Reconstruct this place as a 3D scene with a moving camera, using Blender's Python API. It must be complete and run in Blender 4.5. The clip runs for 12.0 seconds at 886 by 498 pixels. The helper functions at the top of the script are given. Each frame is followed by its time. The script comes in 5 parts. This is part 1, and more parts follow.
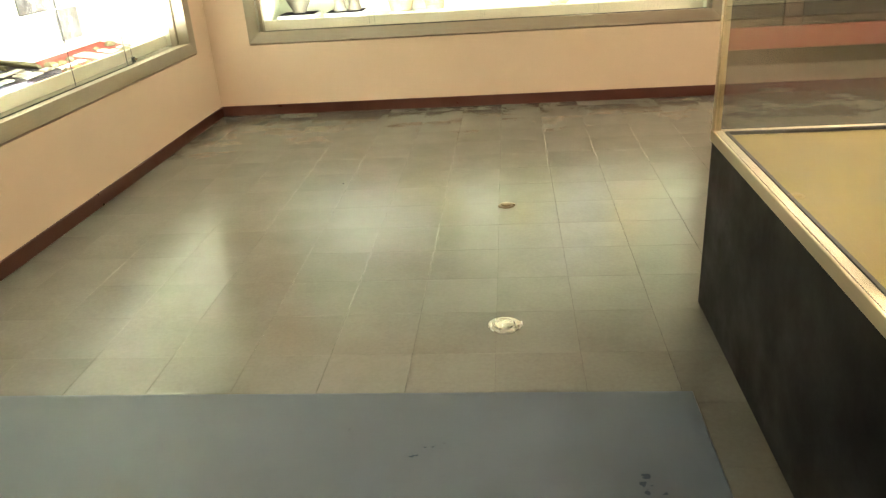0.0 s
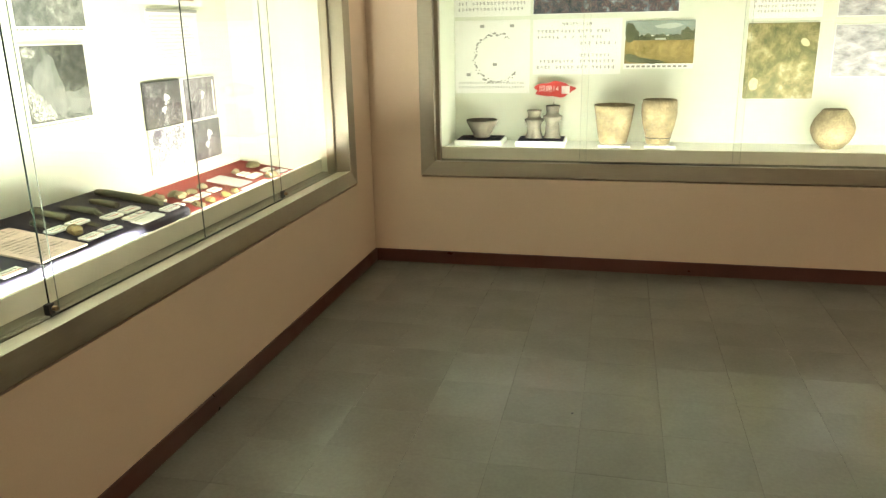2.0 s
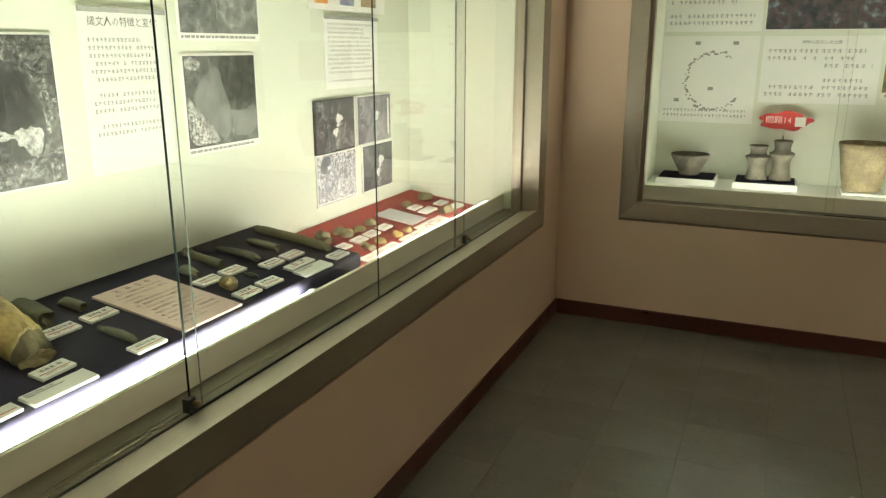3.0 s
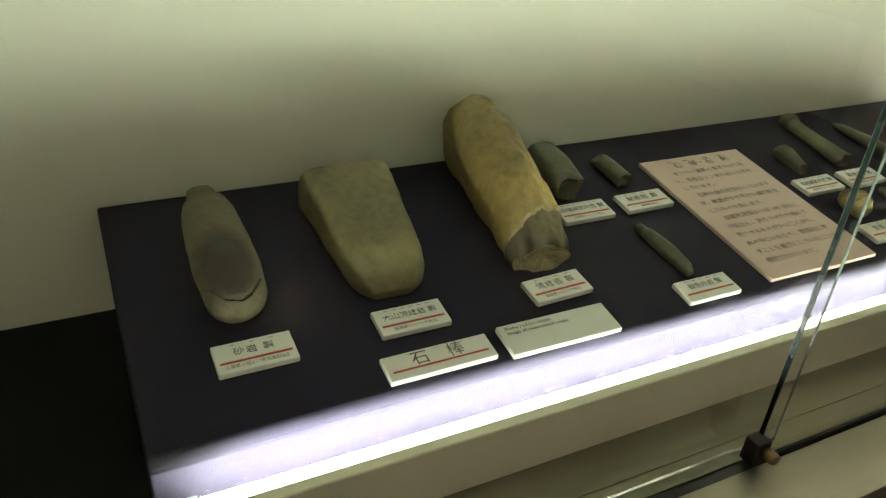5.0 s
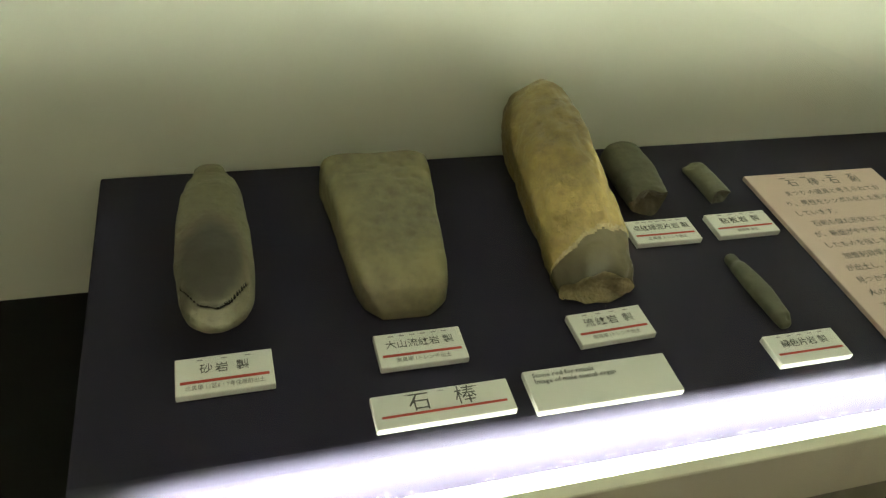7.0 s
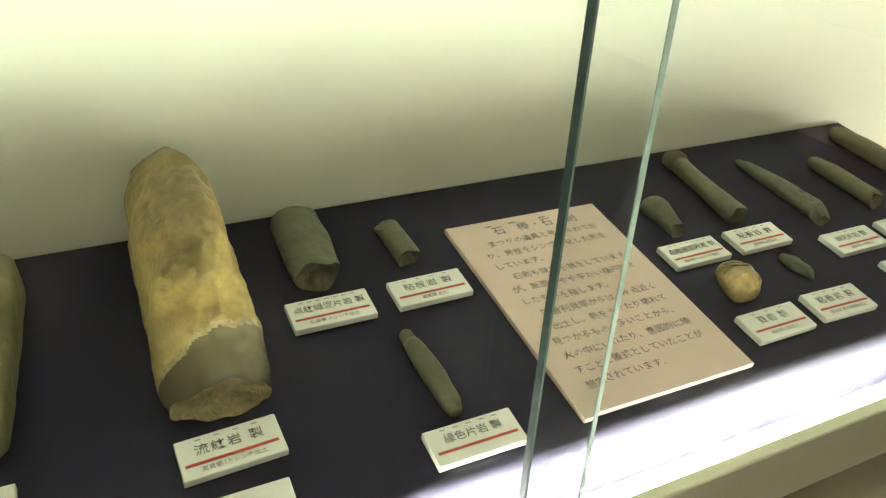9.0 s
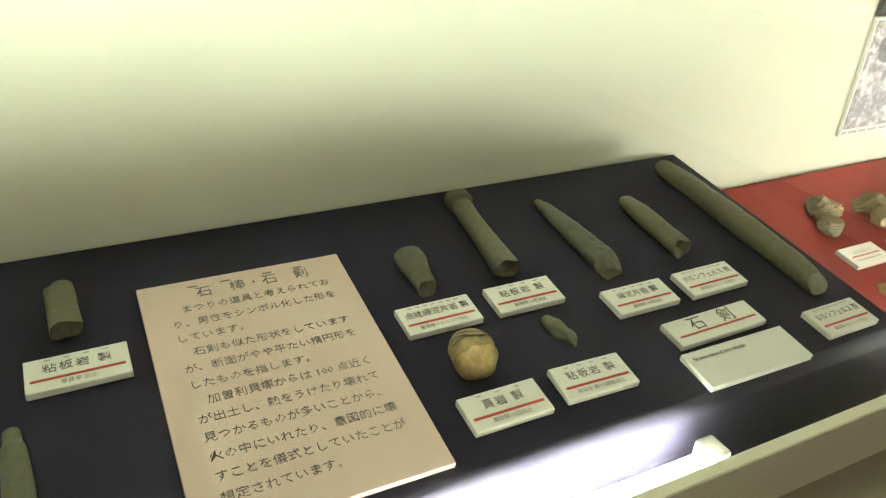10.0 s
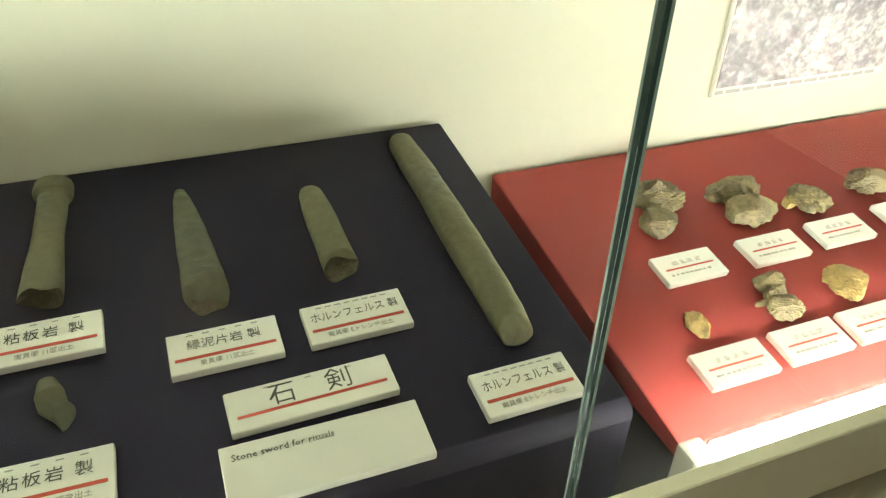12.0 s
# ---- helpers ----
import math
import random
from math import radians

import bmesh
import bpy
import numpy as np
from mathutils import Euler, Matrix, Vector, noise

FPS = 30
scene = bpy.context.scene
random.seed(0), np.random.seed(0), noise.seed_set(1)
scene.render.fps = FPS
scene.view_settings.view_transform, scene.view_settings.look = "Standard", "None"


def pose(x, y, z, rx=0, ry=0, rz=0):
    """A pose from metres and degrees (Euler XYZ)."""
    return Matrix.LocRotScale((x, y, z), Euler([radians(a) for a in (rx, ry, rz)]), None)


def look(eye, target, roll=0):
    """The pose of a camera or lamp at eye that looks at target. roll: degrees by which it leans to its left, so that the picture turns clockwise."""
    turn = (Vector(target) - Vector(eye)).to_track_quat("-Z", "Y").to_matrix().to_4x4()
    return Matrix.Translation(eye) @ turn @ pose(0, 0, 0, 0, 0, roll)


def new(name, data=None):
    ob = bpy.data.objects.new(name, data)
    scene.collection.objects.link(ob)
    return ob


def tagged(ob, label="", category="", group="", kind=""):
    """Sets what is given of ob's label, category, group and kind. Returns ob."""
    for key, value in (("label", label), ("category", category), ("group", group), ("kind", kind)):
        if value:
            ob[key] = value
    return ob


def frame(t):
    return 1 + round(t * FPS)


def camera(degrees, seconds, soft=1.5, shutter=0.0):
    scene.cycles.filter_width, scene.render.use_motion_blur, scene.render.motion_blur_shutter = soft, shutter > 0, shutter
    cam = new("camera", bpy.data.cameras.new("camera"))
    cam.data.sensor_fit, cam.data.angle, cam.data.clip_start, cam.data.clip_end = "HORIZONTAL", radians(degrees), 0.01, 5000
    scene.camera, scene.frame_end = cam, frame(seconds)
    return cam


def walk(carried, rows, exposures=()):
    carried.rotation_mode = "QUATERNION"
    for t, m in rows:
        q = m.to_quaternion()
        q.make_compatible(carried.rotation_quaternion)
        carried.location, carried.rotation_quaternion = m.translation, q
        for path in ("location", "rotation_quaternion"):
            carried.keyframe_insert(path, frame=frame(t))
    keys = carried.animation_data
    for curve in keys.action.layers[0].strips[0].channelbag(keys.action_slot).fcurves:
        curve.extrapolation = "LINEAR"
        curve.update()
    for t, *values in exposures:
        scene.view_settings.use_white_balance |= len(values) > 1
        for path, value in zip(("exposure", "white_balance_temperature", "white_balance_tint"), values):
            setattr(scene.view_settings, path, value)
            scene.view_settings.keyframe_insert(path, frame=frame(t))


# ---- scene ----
cam = camera(61.2, 12.0, 1.3)
PATH = [
    (0, (-0.413, 0.083, 1.465), (-0.603, 1.899, 0.649), -3.9),
    (0.5, (-0.604, 0.497, 1.452), (-0.759, 2.368, 0.764), -3.7),
    (1, (-0.816, 0.869, 1.479), (-0.934, 2.755, 0.825), -3.7),
    (1.5, (-1.03, 1.271, 1.457), (-1.416, 3.131, 0.83), -2.4),
    (2, (-1.316, 1.63, 1.475), (-1.756, 3.499, 0.914), -1.1),
    (2.5, (-1.544, 1.992, 1.487), (-2.181, 3.817, 0.972), -0.4),
    (3, (-1.809, 2.236, 1.474), (-2.586, 4.003, 0.953), -0.0),
    (3.5, (-2.072, 2.47, 1.442), (-3.109, 4.064, 0.822), 1.9),
    (3.7, (-2.158, 2.552, 1.431), (-3.311, 4.033, 0.74), 2.0),
    (5.3, (-2.61, 2.79, 1.309), (-4.158, 3.487, 0.251), 4.8),
    (5.5, (-2.637, 2.82, 1.3), (-4.199, 3.442, 0.217), 4.7),
    (6, (-2.67, 2.853, 1.282), (-4.242, 3.407, 0.177), 4.8),
    (6.5, (-2.673, 2.875, 1.282), (-4.261, 3.405, 0.188), 5.0),
    (6.7, (-2.676, 2.887, 1.29), (-4.261, 3.42, 0.193), 5.3),
    (8.3, (-2.707, 3.097, 1.259), (-4.29, 3.708, 0.201), 2.0),
    (8.5, (-2.718, 3.12, 1.257), (-4.284, 3.775, 0.2), 2.4),
    (9, (-2.728, 3.249, 1.274), (-4.265, 4.048, 0.274), 3.1),
    (9.5, (-2.723, 3.448, 1.283), (-4.274, 4.258, 0.314), 4.7),
    (10, (-2.73, 3.609, 1.266), (-4.26, 4.454, 0.293), 3.8),
    (10.5, (-2.783, 3.732, 1.252), (-4.232, 4.679, 0.251), 5.0),
    (11, (-2.826, 3.883, 1.241), (-4.276, 4.739, 0.162), 6.2),
    (11.5, (-2.812, 4.062, 1.225), (-4.352, 4.683, 0.111), 3.1),
    (12, (-2.79, 4.188, 1.21), (-4.314, 4.837, 0.089), 2.2),
]

# ---- light ----
EXPOSE = [(0.0, 2.13), (0.5, 1.73), (1.0, 1.52), (1.5, 1.22), (2.0, 0.87), (2.5, 0.28), (3.0, -0.1), (3.5, -0.43), (3.7, -0.49), (5.5, -0.62), (6.0, -0.55), (6.7, -0.38), (8.3, -0.08), (9.0, 0.16), (10.0, 0.08), (11.0, 0.24), (12.0, 0.12)]
walk(cam, [(t, look(eye, target, roll)) for t, eye, target, roll in PATH], EXPOSE)

world = bpy.data.worlds.new("world")
scene.world = world
world.use_nodes = True
world.node_tree.nodes["Background"].inputs[0].default_value = (0.9, 0.8, 0.7, 1)
world.node_tree.nodes["Background"].inputs[1].default_value = 0.0

TUBE_POWER, RED_TUBE_POWER, END_TUBE_POWER, TOP_POWER, ROOM_POWER = 510.0, 150.0, 82.0, 2.35, 145.0


# ---- materials ----
def nodes_of(name):
    m = bpy.data.materials.new(name)
    m.use_nodes = True
    return m, m.node_tree, m.node_tree.nodes["Principled BSDF"]


def coords(nt, scale, random_shift=False):
    tc = nt.nodes.new("ShaderNodeTexCoord")
    mp = nt.nodes.new("ShaderNodeMapping")
    mp.inputs["Scale"].default_value = scale if isinstance(scale, tuple) else (scale, scale, scale)
    nt.links.new(tc.outputs["Object"], mp.inputs["Vector"])
    if random_shift:
        oi = nt.nodes.new("ShaderNodeObjectInfo")
        mul = nt.nodes.new("ShaderNodeMath")
        mul.operation = "MULTIPLY"
        mul.inputs[1].default_value = 37.0
        nt.links.new(oi.outputs["Random"], mul.inputs[0])
        nt.links.new(mul.outputs[0], mp.inputs["Location"])
    return mp


def noise_node(nt, mp, scale, detail=4.0, rough=0.6):
    n = nt.nodes.new("ShaderNodeTexNoise")
    n.inputs["Scale"].default_value = scale
    n.inputs["Detail"].default_value = detail
    n.inputs["Roughness"].default_value = rough
    nt.links.new(mp.outputs[0], n.inputs["Vector"])
    return n


def ramp(nt, source, stops):
    r = nt.nodes.new("ShaderNodeValToRGB")
    while len(r.color_ramp.elements) < len(stops):
        r.color_ramp.elements.new(0.5)
    for e, (p, c) in zip(r.color_ramp.elements, stops):
        e.position = p
        e.color = (*c, 1)
    nt.links.new(source, r.inputs["Fac"])
    return r


def surface(name, stops, coarse=3.0, fine=60.0, rough=0.6, metal=0.0, bump=0.1, spread=0.15, shift=False, scale=1.0, spec=0.5, distance=0.002):
    """A worn surface: colour from coarse and fine noise, roughness that varies, fine relief."""
    m, nt, b = nodes_of(name)
    mp = coords(nt, scale, shift)
    n1, n2 = noise_node(nt, mp, coarse, 5), noise_node(nt, mp, fine, 3)
    mix = nt.nodes.new("ShaderNodeMath")
    mix.operation = "MULTIPLY_ADD"
    mix.inputs[1].default_value = 0.35
    nt.links.new(n2.outputs["Fac"], mix.inputs[0])
    half = nt.nodes.new("ShaderNodeMath")
    half.operation = "MULTIPLY"
    half.inputs[1].default_value = 0.65
    nt.links.new(n1.outputs["Fac"], half.inputs[0])
    nt.links.new(half.outputs[0], mix.inputs[2])
    r = ramp(nt, mix.outputs[0], stops)
    nt.links.new(r.outputs["Color"], b.inputs["Base Color"])
    rr = nt.nodes.new("ShaderNodeMapRange")
    rr.inputs["From Min"].default_value, rr.inputs["From Max"].default_value = 0.3, 0.7
    rr.inputs["To Min"].default_value, rr.inputs["To Max"].default_value = max(0.02, rough - spread), min(1, rough + spread)
    nt.links.new(n1.outputs["Fac"], rr.inputs["Value"])
    nt.links.new(rr.outputs[0], b.inputs["Roughness"])
    b.inputs["Metallic"].default_value = metal
    b.inputs["Specular IOR Level"].default_value = spec
    if bump:
        bp = nt.nodes.new("ShaderNodeBump")
        bp.inputs["Strength"].default_value = bump
        bp.inputs["Distance"].default_value = distance
        nt.links.new(n2.outputs["Fac"], bp.inputs["Height"])
        nt.links.new(bp.outputs[0], b.inputs["Normal"])
    return m


def two(a, b):
    return [(0.35, a), (0.65, b)]


def emitter(name, colour, strength):
    m, nt, b = nodes_of(name)
    b.inputs["Base Color"].default_value = (0.9, 0.9, 0.9, 1)
    b.inputs["Emission Color"].default_value = (*colour, 1)
    b.inputs["Emission Strength"].default_value = strength
    return m


def brushed(name, colour, rough):
    m = surface(name, two(tuple(c * 0.88 for c in colour), colour), 2.0, 40.0, rough, 1.0, 0.05, 0.06, scale=(3.0, 0.4, 3.0))
    m.node_tree.nodes["Principled BSDF"].inputs["Anisotropic"].default_value = 0.5
    return m


M_WALL = surface("wall_paint", two((0.61, 0.465, 0.33), (0.67, 0.515, 0.37)), 1.2, 180, 0.75, bump=0.25, distance=0.001)
M_CEIL = surface("ceiling_paint", two((0.5, 0.47, 0.42), (0.56, 0.53, 0.47)), 1.5, 120, 0.8, bump=0.2)
M_BASE = surface("baseboard_vinyl", two((0.06375, 0.0165, 0.009), (0.08625, 0.024, 0.0135)), 3, 90, 0.4)
M_TRIM = surface("stained_wood", two((0.11, 0.035, 0.016), (0.17, 0.06, 0.025)), 2, 30, 0.45, scale=(8, 8, 0.8), bump=0.2)
M_TILE = surface("vinyl_tile", two((0.1132, 0.1095, 0.09108), (0.1472, 0.1426, 0.1196)), 2.2, 70, 0.21, shift=True, bump=0.08, spread=0.06, spec=0.55, distance=0.0016)
M_GROUT = surface("tile_bed", two((0.07, 0.065, 0.053), (0.09, 0.083, 0.068)), 4, 60, 0.9)
M_CARPET = surface("carpet_pile", two((0.040, 0.053, 0.076), (0.062, 0.080, 0.108)), 5, 420, 0.42, bump=0.2, distance=0.003)
M_STEEL = brushed("brushed_steel", (0.44, 0.395, 0.31), 0.50)
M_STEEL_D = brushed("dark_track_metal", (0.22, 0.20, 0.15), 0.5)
M_LINING = surface("case_lining", two((0.63, 0.66, 0.55), (0.68, 0.71, 0.595)), 1.4, 150, 0.8, bump=0.15, distance=0.0006)
M_LIP = surface("cream_panel", two((0.70, 0.68, 0.54), (0.75, 0.73, 0.58)), 2, 90, 0.6)
M_SHELF = surface("shelf_white", two((0.76, 0.77, 0.72), (0.82, 0.82, 0.78)), 2, 120, 0.55)
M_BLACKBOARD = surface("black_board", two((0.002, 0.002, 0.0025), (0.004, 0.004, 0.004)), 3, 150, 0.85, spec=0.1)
M_NAVY = surface("navy_cloth", two((0.0112, 0.0095, 0.0205), (0.0178, 0.0153, 0.0315)), 6, 900, 0.9, spec=0.2, bump=0.5, distance=0.0006)
M_RED = surface("red_cloth", two((0.25, 0.038, 0.034), (0.31, 0.050, 0.044)), 5, 900, 0.9, spec=0.2, bump=0.4, distance=0.0006)
M_LABEL = surface("label_board", two((0.68, 0.69, 0.64), (0.73, 0.74, 0.69)), 8, 300, 0.5, bump=0.05)
M_PINK = surface("pink_paper_board", two((0.58, 0.45, 0.395), (0.625, 0.485, 0.425)), 5, 300, 0.6, bump=0.05)
M_PANELINK = surface("faded_ink", two((0.10, 0.088, 0.08), (0.145, 0.13, 0.117)), 5, 50, 0.6, bump=0)
M_INK = surface("black_ink", two((0.05, 0.05, 0.048), (0.08, 0.08, 0.075)), 5, 50, 0.6, bump=0)
M_GREYINK = surface("grey_ink", two((0.24, 0.24, 0.22), (0.33, 0.33, 0.30)), 5, 50, 0.6, bump=0)
M_BAR = surface("faint_print", two((0.24, 0.24, 0.225), (0.34, 0.34, 0.32)), 30, 90, 0.6, bump=0)
M_REDLINE = surface("red_line_ink", two((0.43, 0.042, 0.02), (0.50, 0.06, 0.03)), 9, 120, 0.55, bump=0)
M_TUBE = emitter("fluorescent_tube", (0.962, 1.0, 0.81), TUBE_POWER)
# set weaker than the first tube so that the red board is not overlit
M_TUBE_RED = emitter("weaker_fluorescent_tube", (1.0, 1.0, 0.85), RED_TUBE_POWER)
M_TUBE_END = emitter("end_case_fluorescent_tube", (0.98, 1.0, 0.84), END_TUBE_POWER)
M_TOPTUBE = emitter("assumed_top_fluorescent", (0.92, 1.0, 0.68), TOP_POWER)
M_DOWN = emitter("assumed_warm_downlight", (1.0, 0.78, 0.55), ROOM_POWER)
M_CAP = surface("white_plastic", two((0.7, 0.7, 0.66), (0.78, 0.78, 0.74)), 4, 90, 0.4)
M_DARKLAM = surface("black_laminate", two((0.004, 0.0032, 0.0034), (0.007, 0.0057, 0.0058)), 3, 80, 0.5, spec=0.14, bump=0.05)
M_BRASS = brushed("champagne_aluminium", (0.62, 0.53, 0.37), 0.32)
M_CORK = surface("ochre_cloth", two((0.22, 0.17, 0.05), (0.28, 0.22, 0.07)), 4, 400, 0.8, bump=0.3)
M_RUBBER = surface("black_rubber", two((0.015, 0.015, 0.015), (0.03, 0.03, 0.03)), 5, 80, 0.6)
M_CHROME = brushed("worn_chrome", (0.66, 0.64, 0.58), 0.28)
M_OLDBRASS = brushed("worn_brass", (0.22, 0.15, 0.085), 0.42)
# passage panels and post: shade put into the colour, post a darkened trim wood
M_SHADEPANEL = surface("shaded_brown_panel", two((0.012, 0.0065, 0.0045), (0.02, 0.010, 0.007)), 2, 40, 0.6, spec=0.2)
M_SHADEPOST = surface("shaded_post_wood", two((0.045, 0.016, 0.009), (0.07, 0.026, 0.014)), 2, 30, 0.5, scale=(8, 8, 0.8))
M_DARKRED = surface("dark_red_panel", two((0.20, 0.020, 0.014), (0.26, 0.03, 0.02)), 3, 90, 0.7)

# stones and clay
M_SAND = surface("grey_olive_sandstone", two((0.088, 0.08, 0.0416), (0.14, 0.128, 0.0704)), 9, 120, 0.75, bump=0.6, distance=0.003)
M_RHYO = surface("ochre_rhyolite", [(0.34, (0.0874, 0.0608, 0.0155)), (0.46, (0.1406, 0.1003, 0.02455)), (0.55, (0.171, 0.1239, 0.03036)), (0.66, (0.2356, 0.1824, 0.05297))], 11, 75, 0.55, bump=0.75, distance=0.004)
M_RHYO_G = surface("pitted_olive_rhyolite", [(0.36, (0.068, 0.0576, 0.024)), (0.5, (0.1264, 0.112, 0.048)), (0.64, (0.18, 0.156, 0.0688))], 10, 65, 0.55, bump=0.45, distance=0.003)
M_CORE = surface("grey_stone_core", two((0.034, 0.028, 0.010), (0.060, 0.049, 0.019)), 9, 140, 0.5, bump=0.3, spec=0.3)
M_BREAK = surface("broken_stone", two((0.06, 0.055, 0.031), (0.125, 0.112, 0.066)), 30, 180, 0.85, bump=0.8, distance=0.004)
M_TANBREAK = surface("pale_ragged_break", two((0.1275, 0.102, 0.0425), (0.2805, 0.2295, 0.1148)), 40, 220, 0.75, bump=0.9, distance=0.004)
M_SCHIST = surface("green_schist", two((0.051, 0.0544, 0.02975), (0.09775, 0.09775, 0.0544)), 14, 100, 0.68, bump=0.8, shift=True)
M_SLATE = surface("olive_slate", two((0.068, 0.0664, 0.0328), (0.116, 0.1104, 0.0568)), 12, 110, 0.66, bump=0.7, shift=True)
M_SHALE = surface("golden_shale", [(0.36, (0.102, 0.07225, 0.0238)), (0.5, (0.204, 0.1487, 0.0527)), (0.64, (0.3145, 0.238, 0.09775))], 26, 140, 0.4, bump=0.4)
M_CLAY = surface("tan_fired_clay", [(0.34, (0.044, 0.0368, 0.016)), (0.48, (0.104, 0.084, 0.0368)), (0.66, (0.176, 0.14, 0.0624))], 40, 160, 0.6, bump=0.45, shift=True, distance=0.003)
M_POT = surface("pale_earthenware", [(0.34, (0.075, 0.056, 0.028)), (0.48, (0.16, 0.125, 0.065)), (0.64, (0.30, 0.245, 0.14))], 9, 90, 0.8, bump=0.5, shift=True, distance=0.004)
M_POT_D = surface("grey_earthenware", [(0.36, (0.03, 0.026, 0.018)), (0.5, (0.085, 0.075, 0.053)), (0.66, (0.18, 0.16, 0.12))], 14, 110, 0.8, bump=0.5, shift=True, distance=0.003)


def glass_material():
    m, nt, b = nodes_of("clear_glass")
    b.inputs["Base Color"].default_value = (0.985, 0.995, 0.985, 1)
    b.inputs["Transmission Weight"].default_value = 1
    b.inputs["Roughness"].default_value = 0.0
    b.inputs["IOR"].default_value = 1.33
    return m


M_GLASS = glass_material()
M_EDGE = surface("polished_glass_edge", two((0.003, 0.006, 0.005), (0.007, 0.013, 0.011)), 6, 60, 0.16, bump=0, spec=0.22)

# glints along the pane edges are put into this pale colour
M_EDGE_PALE = surface("glinting_glass_edge", two((0.05, 0.07, 0.057), (0.09, 0.115, 0.095)), 6, 60, 0.3, bump=0)


# ---- mesh helpers ----
def box(bm, x0, x1, y0, y1, z0, z1):
    v = [bm.verts.new((x, y, z)) for x in (x0, x1) for y in (y0, y1) for z in (z0, z1)]
    made = [bm.faces.new([v[i] for i in f]) for f in ((0, 1, 3, 2), (4, 6, 7, 5), (0, 4, 5, 1), (2, 3, 7, 6), (0, 2, 6, 4), (1, 5, 7, 3))]
    return made


def bevelled(bm, width, segments=2):
    bmesh.ops.bevel(bm, geom=list(bm.edges), offset=width, segments=segments, affect="EDGES", profile=0.6)
    return bm


def box_bm(x0, x1, y0, y1, z0, z1, bevel=0.0, segments=2):
    bm = bmesh.new()
    box(bm, x0, x1, y0, y1, z0, z1)
    if bevel:
        bevelled(bm, bevel, segments)
    return bm


def to_mesh(name, bm, *materials, smooth=False):
    bmesh.ops.recalc_face_normals(bm, faces=bm.faces)
    me = bpy.data.meshes.new(name)
    if smooth:
        for f in bm.faces:
            f.smooth = True
    bm.to_mesh(me)
    bm.free()
    for m in materials:
        me.materials.append(m)
    return me


def solid(name, bm, material, label="", category="", kind="", group="", smooth=False):
    """One mesh as a thing, or a piece of the setting, of its own."""
    mats = material if isinstance(material, (list, tuple)) else [material]
    return tagged(new(name, to_mesh(name, bm, *mats, smooth=smooth)), label, category, group, kind)


def part(name, bm, material, parent, label="", smooth=False, m=None):
    mats = material if isinstance(material, (list, tuple)) else [material]
    ob = new(name, to_mesh(name, bm, *mats, smooth=smooth))
    ob.parent = parent
    if m is not None:
        ob.matrix_basis = m
    return tagged(ob, label)


def thing(name, m, label, category, group=""):
    ob = new(name)
    ob.empty_display_size = 0.05
    ob.matrix_basis = m
    return tagged(ob, label, category, group)


def lathe(bm, profile, n=48, wobble=0.0, seed=0.0):
    rings = []
    for r, z in profile:
        ring = []
        for i in range(n):
            a = 2 * math.pi * i / n
            k = 1 + wobble * noise.noise(Vector((math.cos(a) * 1.3 + seed, math.sin(a) * 1.3, z * 6)))
            ring.append(bm.verts.new((r * k * math.cos(a), r * k * math.sin(a), z + wobble * 0.05 * noise.noise(Vector((math.cos(a) * 2, math.sin(a) * 2, seed + z))))))
        rings.append(ring)
    for a, b in zip(rings, rings[1:]):
        for i in range(n):
            bm.faces.new((a[i], a[(i + 1) % n], b[(i + 1) % n], b[i]))
    for ring in (rings[0], rings[-1]):
        bm.faces.new(ring)
    return bm


def tube_y(bm, radius, y0, y1, n=16):
    for i in range(n):
        a, b = 2 * math.pi * i / n, 2 * math.pi * (i + 1) / n
        v = [bm.verts.new((radius * math.cos(q), y, radius * math.sin(q))) for q, y in ((a, y0), (b, y0), (b, y1), (a, y1))]
        bm.faces.new(v)
    bmesh.ops.remove_doubles(bm, verts=bm.verts, dist=1e-5)
    bmesh.ops.holes_fill(bm, edges=[e for e in bm.edges if e.is_boundary])
    return bm


def lettering(name, body, size, material, parent, m, width=0.0, align="CENTER", spacing=1.0, line=1.0, depth=0.0002):
    """Writing with the built-in font, as a mesh that lies a hair above its board."""
    cu = bpy.data.curves.new("writing", "FONT")
    cu.body, cu.size, cu.align_x, cu.align_y = body, size, align, "CENTER"
    cu.space_character, cu.space_line, cu.resolution_u = spacing, line, 1
    cu.extrude, cu.offset = depth, (-0.006 * size if size > 0.01 else 0.0)
    tmp = bpy.data.objects.new("writing", cu)
    scene.collection.objects.link(tmp)
    me = bpy.data.meshes.new_from_object(tmp.evaluated_get(bpy.context.evaluated_depsgraph_get()))
    bpy.data.objects.remove(tmp)
    me.materials.clear()
    me.materials.append(material)
    if width and len(me.vertices):
        xs = [v.co.x for v in me.vertices]
        span = max(xs) - min(xs)
        if span > width:
            me.transform(Matrix.Diagonal((width / span, 1, 1, 1)))
    ob = new(name, me)
    ob.parent = parent
    ob.matrix_basis = m
    ob["kind"] = "stuff"
    return ob


# ---- the room ----
AX, BY = -2.86, 6.225          # faces of the two display walls
TOP, CEIL = 2.12, 2.62         # head of the cases, ceiling
A0, A1 = 0.55, 5.92            # case opening in the long wall
B0, B1 = -2.53, 1.235          # case opening in the end wall
S0 = 0.575                     # foot of the steel frames

